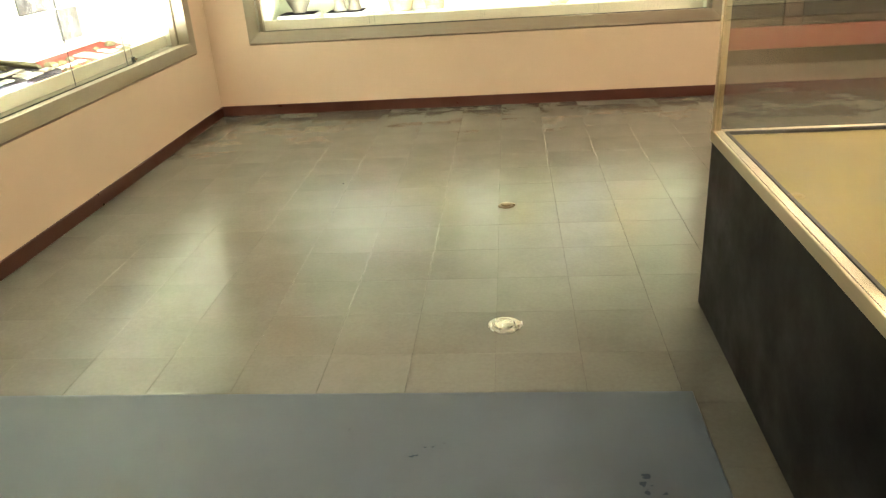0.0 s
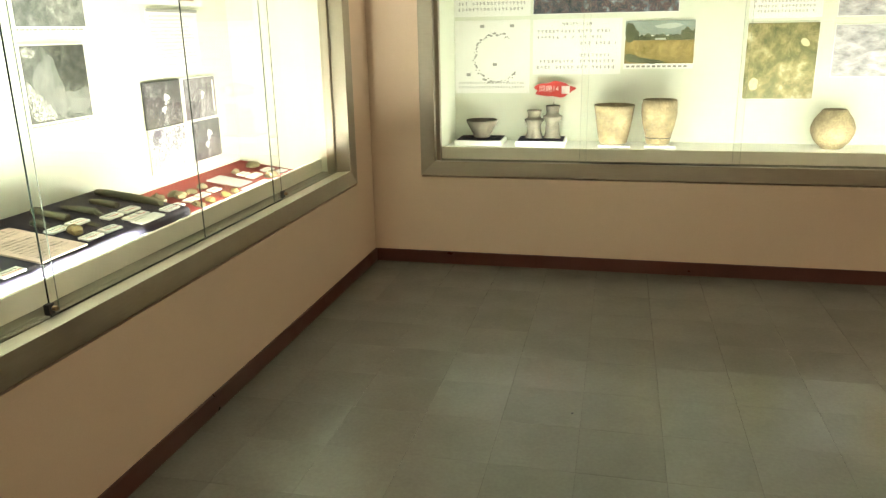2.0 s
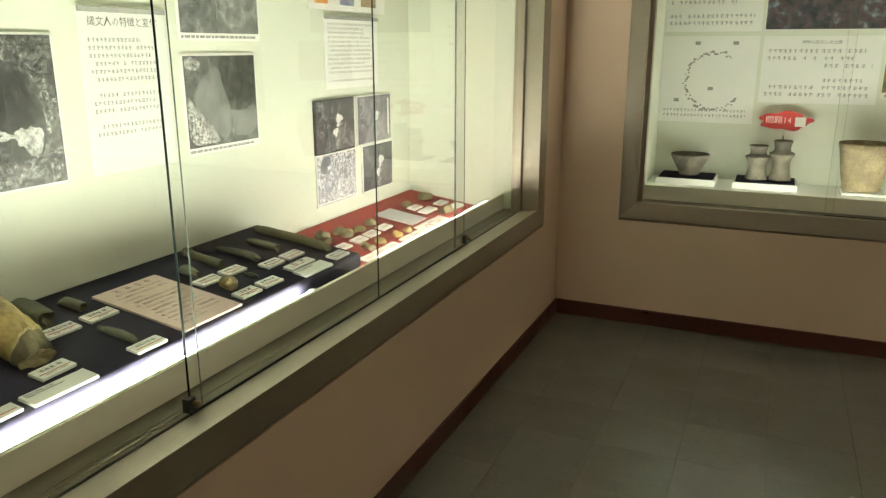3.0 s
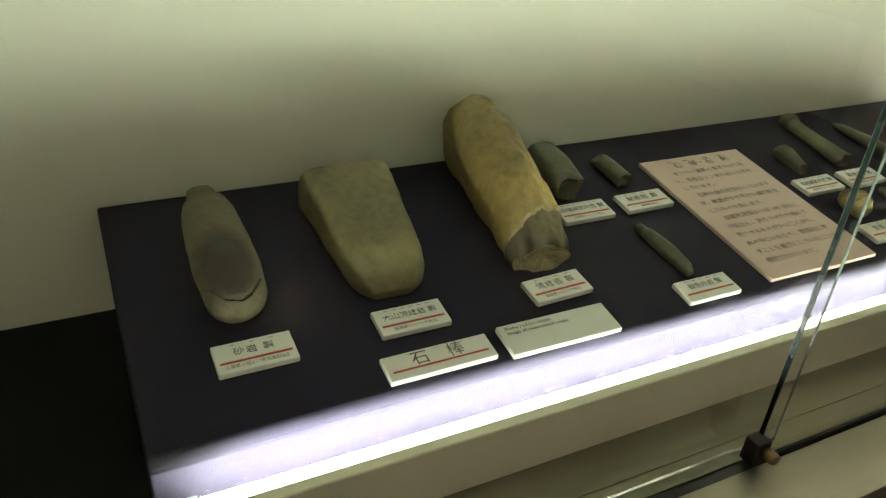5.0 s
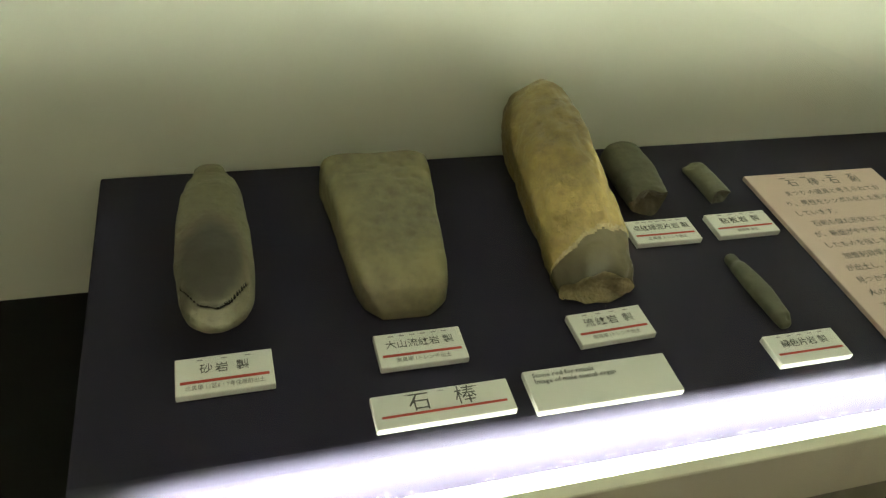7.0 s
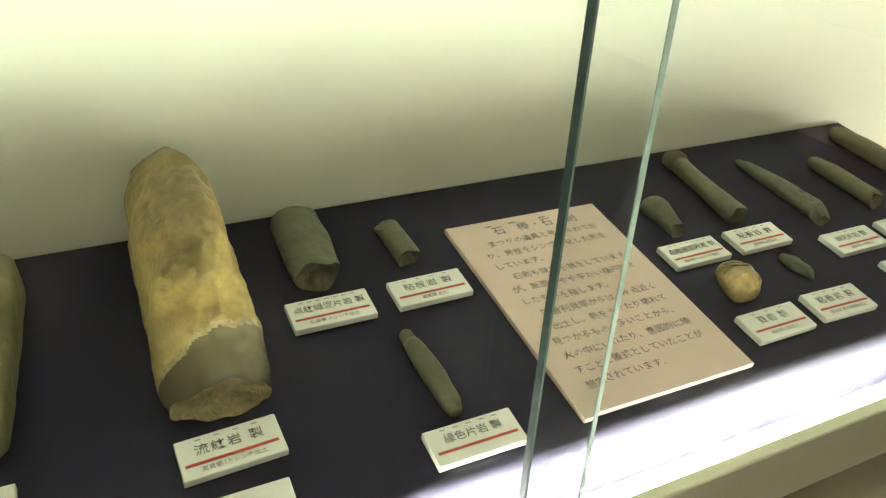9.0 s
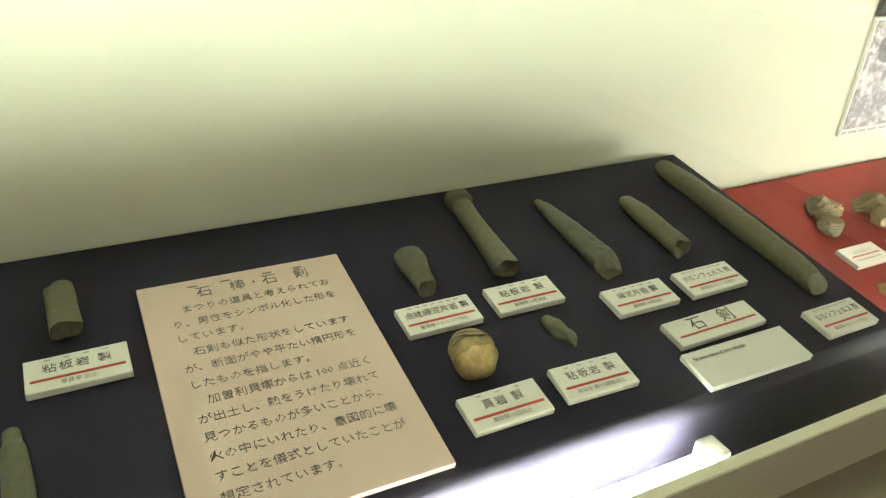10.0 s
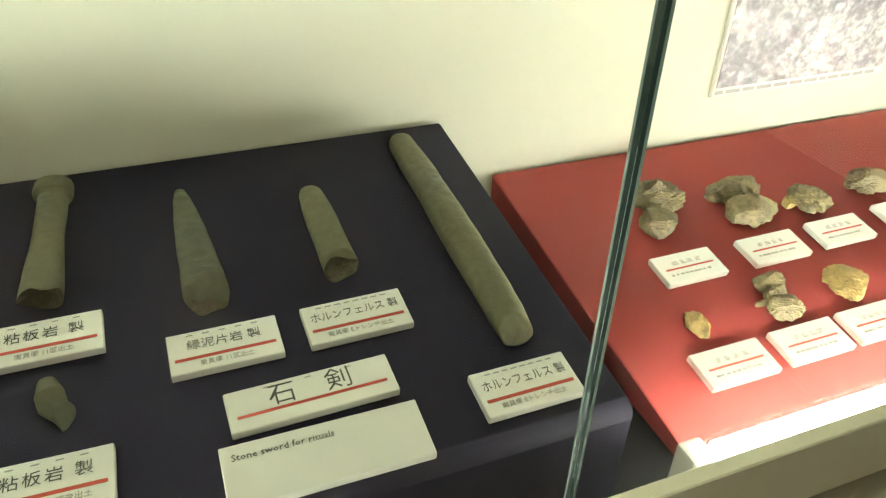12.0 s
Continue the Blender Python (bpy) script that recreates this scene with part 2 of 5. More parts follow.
bm = bmesh.new()
box(bm, AX - 0.09, AX, -3.0, BY, 0, S0)
box(bm, AX - 0.09, AX, -3.0, BY, TOP, CEIL)
box(bm, AX - 0.09, AX, A1, BY, S0, TOP)
box(bm, AX - 0.09, AX, -3.0, A0, S0, TOP)
solid("wall_west", bm, M_WALL, "beige painted wall with a long glazed case opening", "wall", "structure")
bm = bmesh.new()
box(bm, AX - 0.09, 1.26, BY, BY + 0.09, 0, S0)
box(bm, AX - 0.09, 1.26, BY, BY + 0.09, TOP, CEIL)
box(bm, AX - 0.09, B0, BY, BY + 0.09, S0, TOP)
box(bm, B1, 1.26, BY, BY + 0.09, S0, TOP)
solid("wall_north", bm, M_WALL, "beige painted end wall with a glazed case opening", "wall", "structure")
solid("trim", box_bm(1.26, 1.293, BY - 0.012, 7.2, 0, CEIL, 0.003), M_TRIM, "dark stained wooden end trim of the partition", "trim", "structure")
bm = bmesh.new()
box(bm, AX, AX + 0.012, -3.0, BY, 0, 0.085)
box(bm, AX + 0.012, 1.26, BY - 0.012, BY, 0, 0.085)
box(bm, 1.26, 1.305, BY - 0.024, BY - 0.012, 0, 0.085)
box(bm, 1.293, 1.305, BY - 0.012, 7.2, 0, 0.085)
bevelled(bm, 0.003, 1)
solid("baseboard", bm, M_BASE, "dark red-brown vinyl baseboard", "baseboard", "structure")
solid("ceiling", box_bm(-3.9, 5.0, -3.2, 9.2, CEIL, CEIL + 0.1), M_CEIL, "plain pale ceiling", "ceiling", "structure")
solid("wall_south", box_bm(-3.9, 5.0, -3.2, -3.0, 0, CEIL), M_WALL, "plain beige wall", "wall", "structure")
solid("wall_east", box_bm(4.6, 4.8, -3.0, 9.2, 0, CEIL), M_WALL, "plain beige wall", "wall", "structure")

# dark passage beyond the end of the partition; its gloom is put into near-black colours
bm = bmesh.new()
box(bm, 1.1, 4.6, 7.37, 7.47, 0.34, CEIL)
solid("wall_far", bm, M_BLACKBOARD, "wall coloured black for the dim passage", "wall", "structure")
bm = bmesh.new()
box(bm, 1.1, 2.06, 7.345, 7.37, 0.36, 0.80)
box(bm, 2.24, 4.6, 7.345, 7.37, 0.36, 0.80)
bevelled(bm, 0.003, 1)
solid("wall_far_panelling", bm, M_SHADEPANEL, "brown panelling, coloured darker for the dim passage", "panelling", "structure")
solid("wall_far_post", box_bm(2.07, 2.23, 7.33, 7.37, 0.34, 0.82, 0.003, 1), M_SHADEPOST, "brown wooden post between panels, coloured darker for the dim passage", "post", "structure")
solid("wall_far_plinth", box_bm(1.1, 4.6, 7.325, 7.47, 0.145, 0.34, 0.003, 1), M_DARKRED, "dark red band along the passage wall", "plinth", "structure")
solid("wall_far_baseboard", box_bm(1.1, 4.6, 7.335, 7.47, 0, 0.143), M_BLACKBOARD, "baseboard coloured black for the dim passage", "baseboard", "structure")

# carpet
solid("carpet", box_bm(-2.6, 0.15, -2.6, 2.16, -0.003, 0.007, 0.003, 1), M_CARPET, "blue-grey low-pile carpet runner on the tiles", "carpet", "structure")


# ---- wall cases ----
# Each case is built in a frame of its own: x runs back into the wall from its face (negative), y along it.
def pane(parent, y0, y1, x, z0, z1):
    """A sheet of glass whose upright edges are polished dark between two arrises, pale to stand in for bright glints.
    """
    bm = bmesh.new()
    t, c = 0.0036, 0.0007
    ring = [(x - t, y0 + c, 0), (x - t, y1 - c, 2), (x - t + c, y1, 1), (x + t - c, y1, 2), (x + t, y1 - c, 0), (x + t, y0 + c, 2), (x + t - c, y0, 1), (x - t + c, y0, 2)]
    lo = [bm.verts.new((a, b, z0)) for a, b, _ in ring]
    up = [bm.verts.new((a, b, z1)) for a, b, _ in ring]
    for k in range(8):
        f = bm.faces.new((lo[k], lo[(k + 1) % 8], up[(k + 1) % 8], up[k]))
        f.material_index = ring[k][2]
    bm.faces.new(lo[::-1]), bm.faces.new(up)
    ob = part("glass_pane", bm, [M_GLASS, M_EDGE if x > -0.11 else M_EDGE_PALE, M_EDGE_PALE], parent)
    ob.visible_shadow = False
    return ob


def wall_case(m, y0, y1, depth, floor_z, floor_mat, panes, tubes, label, end0, end1):
    """A built-in display case: steel frame, sliding panes in tracks, cream lip that hides tube lamps, lining. y0, y1: ends of the frame."""
    case = thing("display_case", m, label, "display case", "built-in display cases")
    w = 0.1
    lo, hi, fw = S0 + 0.010, TOP, 0.090

    def mitred(name, a, b, c, d):
        """One sloping side of the frame: a, b on its outer edge, c, d on its inner edge, as (y, z)."""
        bm = bmesh.new()
        front = [bm.verts.new((x, y, z)) for x, (y, z) in ((0.004, a), (0.004, b), (-0.004, c), (-0.004, d))]
        drop = 0.010          # the sill and the jambs fall away a little towards the glass
        rear = [(y + drop * ((y < y0 + fw + 0.001) - (y > y1 - fw - 0.001)) * -1, z + drop * ((z > hi - fw - 0.001) - (z < lo + fw + 0.001))) if k > 1 else (y, z) for k, (y, z) in enumerate((a, b, c, d))]
        back = [bm.verts.new((-0.094, y, z)) for y, z in rear]
        bm.faces.new(front), bm.faces.new(back[::-1])
        for k in range(4):
            bm.faces.new((front[k], front[(k + 1) % 4], back[(k + 1) % 4], back[k]))
        bmesh.ops.recalc_face_normals(bm, faces=bm.faces)
        bevelled(bm, 0.0015, 2)
        part(name, bm, M_STEEL, case)

    ol, orr, ul, ur = (y0, lo), (y1, lo), (y0, hi), (y1, hi)
    il, ir, vl, vr = (y0 + fw, lo + fw), (y1 - fw, lo + fw), (y0 + fw, hi - fw), (y1 - fw, hi - fw)
    mitred("frame_bottom", ol, orr, ir, il), mitred("frame_top", ur, ul, vl, vr)
    mitred("frame_jamb", ul, ol, il, vl), mitred("frame_jamb", orr, ur, vr, ir)
    part("glass_channel", box_bm(-0.1115, -0.0945, y0 + w, y1 - w, 0.62, 0.657, 0.001, 1), M_RUBBER, case, "black rubber channel under the front panes")
    for a, b in [(p[0], p[1]) for p in panes if p[2] > -0.11]:
        part("gasket", box_bm(-0.1005, -0.0975, a, b, 0.6575, 0.669, 0.0008, 1), M_RUBBER, case)
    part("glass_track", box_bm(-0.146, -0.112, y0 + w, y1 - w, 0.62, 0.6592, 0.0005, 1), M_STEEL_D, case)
    part("jamb_channel", box_bm(-0.15, -0.0945, y1 - w - 0.004, y1 - w + 0.03, 0.63, TOP - 0.02, 0.002, 1), M_STEEL, case)
    part("jamb_channel", box_bm(-0.15, -0.0945, y0 + w - 0.03, y0 + w + 0.004, 0.63, TOP - 0.02, 0.002, 1), M_STEEL, case)
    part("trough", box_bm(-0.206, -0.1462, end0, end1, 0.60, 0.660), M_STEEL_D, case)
    part("front_lip", box_bm(-0.222, -0.207, end0, end1, 0.58, 0.738, 0.0015, 1), M_LIP, case, "cream panel that hides the lamps")
    part("case_floor", box_bm(-depth, -0.224, end0, end1, floor_z - 0.03, floor_z), floor_mat, case)
    part("back_panel", box_bm(-depth - 0.03, -depth, end0 - 0.03, end1 + 0.03, 0.5, 2.4), M_LINING, case)
    part("side_panel", box_bm(-depth, -0.13, end0 - 0.03, end0, 0.5, 2.4), M_LINING, case)
    part("side_panel", box_bm(-depth, -0.13, end1, end1 + 0.03, 0.5, 2.4), M_LINING, case)
    part("case_ceiling", box_bm(-depth, -0.09, end0, end1, 2.3, 2.33), M_LINING, case)
    for a, b, x in panes:
        pane(case, a, b, x, 0.6595, TOP - 0.08)
    for a, b, glow in tubes:
        lamp = part("tube_lamp", tube_y(bmesh.new(), 0.010, a + 0.012, b - 0.012), glow, case, "lit white fluorescent tube", True, pose(-0.240, 0, 0.7195))
        for y in (a, b):
            part("lamp_socket", box_bm(-0.022, 0.008, y - 0.012, y + 0.012, -0.068, 0.008 if 4 < y < 4.2 else -0.002, 0.004, 2), M_CAP, lamp)
    # assumed tubes, unseen above the opening, added to fill lining, boards and lip
    for a, b in ((end0 + 0.1, (end0 + end1) / 2 - 0.1), ((end0 + end1) / 2 + 0.1, end1 - 0.1)):
        part("assumed_top_tube", tube_y(bmesh.new(), 0.016, a, b), M_TOPTUBE, case, "", True, pose(-0.175, 0, 2.2))
    return case


west = wall_case(pose(AX, 0, 0), A0, A1, 0.746, 0.634, M_BLACKBOARD,
                 [(0.66, 1.62, -0.130), (1.58, 2.53, -0.105), (2.49, 3.492, -0.130), (3.430, 4.326, -0.105), (4.328, 5.08, -0.105), (5.035, 5.84, -0.130)], [(2.79, 4.15, M_TUBE), (4.565, 5.72, M_TUBE_RED)],
                 "long steel-framed wall case with sliding glass and cream lining", 0.6, 5.87)
# the end wall's case: its y runs along x of the room
north = wall_case(pose(0, BY, 0, 0, 0, -90), B0, B1, 0.815, 0.700, M_SHELF,
                  [(-2.43, -1.5, -0.130), (-1.54, -0.6, -0.105), (-0.64, 0.3, -0.130), (0.26, 1.14, -0.105)], [(-2.2, -0.62, M_TUBE_END), (-0.5, 1.0, M_TUBE_END)],
                  "steel-framed end-wall case with bright white shelf", -2.475, 1.125)

# locks on the pane edges
def lock(y, z=0.69):
    t = thing("case_lock", pose(AX - 0.098, y, z - 0.017), "small dark metal lock clamped on a sliding pane", "lock", "case locks")
    part("clamp", box_bm(-0.012, 0.008, -0.014, 0.010, 0, 0.034, 0.002, 2), M_RUBBER, t)
    bm = lathe(bmesh.new(), [(0.0005, 0), (0.007, 0.0005), (0.008, 0.003), (0.008, 0.014), (0.006, 0.017), (0.0005, 0.0175)], 20)
    part("key_barrel", bm, M_OLDBRASS, t, "brass key barrel", True, pose(0.008, 0.002, 0.02, 0, 90, 0))
    return t


lock(3.425), lock(5.08)

# ---- stepped boards inside the long case ----
SLOPE = 8.08
DECK = pose(-3.60, 0, 0.812, 0, SLOPE, 0)      # surface of the navy board: local x down the slope, y along the wall, z off it
CS, SN = math.cos(radians(SLOPE)), math.sin(radians(SLOPE))
RSLOPE = 8.53
RDECK = pose(-3.596, 0, 0.7215, 0, RSLOPE, 0)


def wedge(name, y0, y1, xb, xf, m, slope, zf, material, label):
    """A cloth-covered board with a sloping top that stands on the case's floor."""
    bm = bmesh.new()
    t = math.tan(radians(slope))
    zb = m.translation.z - t * (xb - m.translation.x)
    zz = m.translation.z - t * (xf - m.translation.x)
    nose = [(xf - 0.016 + 0.016 * math.sin(q), zz - 0.0145 + 0.016 * math.cos(q)) for q in (1.57, 1.25, 0.95, 0.65, 0.38, 0.13)]      # cloth drawn over a rounded edge
    pts = [(xb, zf), (xf, zf)] + nose + [(xb, zb)]
    a = [bm.verts.new((x, y0, z)) for x, z in pts]
    b = [bm.verts.new((x, y1, z)) for x, z in pts]
    bm.faces.new(a), bm.faces.new(b[::-1])
    n = len(pts)
    for i in range(n):
        bm.faces.new((a[i], a[(i + 1) % n], b[(i + 1) % n], b[i])).smooth = 1 < i < n - 1
    bmesh.ops.recalc_face_normals(bm, faces=bm.faces)
    rims = [e for e in bm.edges if abs(e.verts[0].co.y - e.verts[1].co.y) < 0.01 and e.calc_length() > 0.03]
    bmesh.ops.bevel(bm, geom=rims, offset=0.003, segments=2, affect="EDGES", profile=0.5)
    return solid(name, bm, material, label, "display board")


wedge("display_riser", 2.762, 4.521, -3.598, -3.146, DECK, SLOPE, 0.6345, M_NAVY, "navy cloth-covered sloping display riser under stone rods")
wedge("display_riser", 4.600, 5.862, -3.601, -3.132, RDECK, RSLOPE, 0.6345, M_RED, "red cloth-covered sloping display board under clay fragments")


def on_deck(x, y, turn=0.0, lift=0.0, deck=None):
    d = deck or DECK
    return d @ pose((x - d.translation.x) / CS, y, lift, 0, 0, turn)


# ---- exhibit labels ----
def exhibit_label(x, y, w, h, main, small="", turn=0.0, size=0.0118, deck=None, label="", line=True, faint=False, group="caption plates"):
    t = thing("exhibit_label", on_deck(x, y, 90 + turn, 0.0005, deck), label or "small white caption plate with black lettering and a red line", "label", group)
    part("plate", box_bm(-w / 2, w / 2, -h / 2, h / 2, 0, 0.0085, 0.0008, 1), M_LABEL, t)
    z = 0.0088
    if main:
        lettering("lettering", main, size * (1.12 if len(main) < 6 else 1.0), M_GREYINK if faint else M_INK, t, pose(0.0, h * 0.13, z), w * 0.86, "CENTER", 1.22 if 3 < len(main) < 6 else 1.0)
    if line:
        part("red_line", box_bm(-w * 0.45, w * 0.45, -h * 0.21, -h * 0.14, 0.0086, 0.0089), M_REDLINE, t)
    if small:
        lettering("small_lettering", small, 0.0062, M_GREYINK, t, pose(0.0, -h * 0.335, z), w * 0.8)
    if line and main:
        bm = bmesh.new()
        n = max(2, len(main.replace(" ", "")))
        for i in range(n):
            cx = (i - (n - 1) / 2) * w * 0.74 / n
            box(bm, cx - 0.0028, cx + 0.0028, h * 0.385, h * 0.413, 0.0086, 0.0088)
        part("reading_marks", bm, M_BAR, t)["kind"] = "stuff"
    return t


exhibit_label(-3.256, 2.897, 0.093, 0.046, "砂岩 製", "北貝塚 11区6・7号住居跡出土", 0.3)
exhibit_label(-3.256, 3.095, 0.094, 0.045, "大山流紋岩 製", "南貝塚 Iトレンチ出土", -0.3)
exhibit_label(-3.253, 3.315, 0.093, 0.045, "流紋岩 製", "南貝塚 Iトレンチ出土", 2.0)
exhibit_label(-3.398, 3.459, 0.095, 0.045, "点紋緑泥片岩 製", "北貝塚 トレンチ出土", -0.6)
exhibit_label(-3.398, 3.581, 0.094, 0.045, "粘板岩 製", "南貝塚 出土", 0.0)
exhibit_label(-3.186, 3.531, 0.095, 0.042, "緑色片岩 製", "", -0.3)
exhibit_label(-3.355, 3.953, 0.093, 0.045, "点紋緑泥片岩 製", "南貝塚 Vトレンチ出土", 0.0)
exhibit_label(-3.355, 4.068, 0.091, 0.046, "粘板岩 製", "南貝塚 11区出土", -0.3)
exhibit_label(-3.306, 4.208, 0.093, 0.045, "緑泥片岩 製", "南貝塚 11区出土", -0.3)
exhibit_label(-3.306, 4.324, 0.094, 0.046, "ホルンフェルス 製", "南貝塚 Eトレンチ出土", 0.3)
exhibit_label(-3.191, 4.439, 0.090, 0.046, "ホルンフェルス 製", "南貝塚 Eトレンチ出土", 0.3)
exhibit_label(-3.214, 4.069, 0.090, 0.046, "粘板岩 製", "南貝塚 第9次調査出土", -2.0)
exhibit_label(-3.212, 3.957, 0.091, 0.045, "頁岩 製", "南貝塚 11区出土", -0.3)
exhibit_label(-3.182, 3.100, 0.141, 0.039, "石　棒", "", 0.0, 0.021, label="long white title plate with large black characters")
exhibit_label(-3.236, 4.266, 0.137, 0.040, "石　剣", "", 0.9, 0.021, label="long white title plate with large black characters")


def english_label(x, y, w, h, body, turn):
    t = thing("exhibit_label", on_deck(x, y, 90 + turn, 0.0005), "white plate with small English lettering at its top", "label", "caption plates")
    part("plate", box_bm(-w / 2, w / 2, -h / 2, h / 2, 0, 0.0085, 0.0008, 1), M_LABEL, t)
    lettering("lettering", body, 0.0084, M_INK, t, pose(-w * 0.45, h * 0.27, 0.0088), w * 0.8, "LEFT", 1.0, 0.95)
    return t


english_label(-3.180, 3.272, 0.164, 0.051, "Stone rod for rituals\nImage of male sexual organ", -0.4)
english_label(-3.179, 4.264, 0.157, 0.053, "Stone sword for rituals", -0.6)

panel = thing("information_sign", on_deck(-3.333, 3.763, 89.4, 0.0005), "salmon-pink text panel with black Japanese writing, lying flat", "sign")
part("board", box_bm(-0.116, 0.116, -0.166, 0.166, 0, 0.007, 0.0007, 1), M_PINK, panel)
lettering("title", "石　棒・石　剣", 0.0185, M_PANELINK, panel, pose(0.008, 0.141, 0.0073), 0.15)
bm = bmesh.new()
for cx in (-0.058, -0.022, 0.026, 0.062):
    box(bm, cx - 0.0055, cx + 0.0055, 0.1525, 0.1545, 0.0071, 0.0073)
part("reading_marks", bm, M_PANELINK, panel)["kind"] = "stuff"
PANEL_TEXT = ["まつりの道具と考えられてお", "り、男性をシンボル化した形を", "しています。", "　石剣も似た形状をしています", "が、断面がやや平たい楕円形を", "したものを指します。",
              "　加曽利貝塚からは 100 点近く", "が出土し、熱をうけたり壊れて", "見つかるものが多いことから、", "火の中にいれたり、意図的に壊", "すことを儀式としていたことが", "想定されています。"]
for i, row in enumerate(PANEL_TEXT):
    lettering("text_line", ("　" if i == 0 else "") + row, 0.0129, M_PANELINK, panel, pose(-0.090, 0.117 - i * 0.0224, 0.0073), 0.184, "LEFT")


# ---- stone rods and swords ----
def stone(name, a, b, profile, material, label, seed=0.0, rough=0.004, square=2.3, n=44, broken=0.0, undercut=0.0, category="stone tool", steps=60,
          sides=(), cuts=(), pits=(), cracks=(), flake=None, break_material=None):
    """A ground stone lying on the navy board. a, b: ends of its axis; profile: (place along it 0..1, half width, half height).
    sides: (place, factor on the side of -y, factor on the side of +y) for an outline that is not even.
    broken, undercut: depth of the ragged break at b, and how far its foot stands back (negative: its top).
    cuts: planes (point, normal) that chip pieces off; pits: (x, y, radius, depth) sunk into the top;
    cracks: (x, bow, y0, y1, depth, width) open lines across the top; flake: (x, slant, bow, depth, material) a sheet lost from there to b."""
    ax, ay = (a[0] + 3.60) / CS, a[1]
    bx, by = (b[0] + 3.60) / CS, b[1]
    length, ang = math.hypot(bx - ax, by - ay), math.degrees(math.atan2(by - ay, bx - ax))
    bm = bmesh.new()
    rings, lost = [], {}
    ps = [p[0] for p in profile]
    sides = sides or ((0, 1, 1), (1, 1, 1))
    planes = [(Vector(p), Vector(q).normalized()) for p, q in cuts]
    for i in range(steps + 1):
        u = i / steps
        u = u - 0.5 * math.sin(2 * math.pi * u) / (2 * math.pi) * 0.9
        w = float(np.interp(u, ps, [p[1] for p in profile]))
        h = float(np.interp(u, ps, [p[2] for p in profile]))
        mid = float(np.interp(u, ps, [p[-1] for p in profile]))
        left, right = (float(np.interp(u, [q[0] for q in sides], [q[k] for q in sides])) for k in (1, 2))
        ring = []
        for k in range(n):
            th = 2 * math.pi * k / n
            c, s = math.cos(th), math.sin(th)
            r = (abs(c) ** square + abs(s) ** square) ** (-1 / square)
            px, py, pz = u * length, w * r * c * (right if c > 0 else left), h * r * s
            q = Vector((px * 14 + seed * 7.3, py * 22 + seed, pz * 22))
            d = rough * (noise.noise(q) + 0.45 * noise.noise(q * 2.7) + 0.22 * noise.noise(q * 6.1) + 0.12 * noise.noise(q * 14.0))
            lowered = 0.0
            if s > -0.2:
                for x0, y0, radius, depth in pits:
                    g = math.hypot(px - x0, py - y0) / radius
                    lowered += depth * max(0.0, 1 - g * g) ** 2
                for x0, bow, y0, y1, depth, width in cracks:
                    if y0 < py < y1:
                        line = x0 + bow * py * py + 0.0025 * noise.noise(Vector((py * 90, seed, 3)))
                        lowered += depth * math.exp(-((px - line) / width) ** 2)
                        if abs(px - line) < width * 0.7:
                            lost[(i, k)] = 1
                        lowered += 0.5 * depth * max(0.0, 1 - abs(px - line - 0.010) / 0.010) * (px > line)
            if flake:
                x0, slant, bow, depth, _ = flake
                edge = x0 + slant * py + bow * py * py + 0.006 * noise.noise(Vector((py * 60, seed, 8)))
                if px > edge and s > -0.5:
                    lowered += depth * min(1.0, (px - edge) / 0.003)
                    lost[(i, k)] = 1 if px - edge < 0.0035 else 2
            px -= undercut * u ** 10 * ((1 - (h + pz) / (2 * h)) if undercut > 0 else -(h + pz) / (2 * h))
            px += broken * u ** 14 * (noise.noise(Vector((py * 45 + seed, pz * 60, seed))) - 0.25)
            co = Vector((px, py + d * c, max(mid + pz + d * s - lowered, 0.0004)))
            for point, normal in planes:
                over = (co - point).dot(normal)
                if over > 0:
                    co -= normal * (over - 0.0012 * noise.noise(co * 130))
                    co.z = max(co.z, 0.0004)
            ring.append(bm.verts.new(co))
        rings.append(ring)
    for i, (p, q) in enumerate(zip(rings, rings[1:])):
        for k in range(n):
            f = bm.faces.new((p[k], p[(k + 1) % n], q[(k + 1) % n], q[k]))
            f.material_index = lost.get((i, k), 0)
    bm.faces.new(rings[0])
    # ragged, hollowed break
    end = rings[-1]
    cen = sum((v.co for v in end), Vector()) / n
    prev = end
    for s in (0.86, 0.7, 0.5, 0.25):
        ring = []
        for v in end:
            co = cen.lerp(v.co, s)
            co.x += -broken * 1.3 * (1 - s) + broken * 0.9 * noise.noise(co * 75 + Vector((seed, 0, 0))) * (1 - s * 0.5)
            ring.append(bm.verts.new(co))
        for k in range(n):
            f = bm.faces.new((prev[k], prev[(k + 1) % n], ring[(k + 1) % n], ring[k]))
            f.material_index = 1 if broken else 0
        prev = ring
    f = bm.faces.new(prev)
    f.material_index = 1 if broken else 0
    bmesh.ops.recalc_face_normals(bm, faces=bm.faces)
    for f in bm.faces:
        f.smooth = f.material_index != 1
    for e in bm.edges:          # crisp borders where the break begins
        if len(e.link_faces) == 2 and e.calc_face_angle(0.0) > 0.75:
            e.smooth = False
    ob = solid(name, bm, [material, break_material or M_BREAK] + ([flake[4]] if flake else []), label, category, group="stone rods and swords")
    ob.matrix_basis = DECK @ pose(ax, ay, 0.0006, 0, 0, ang)
    return ob


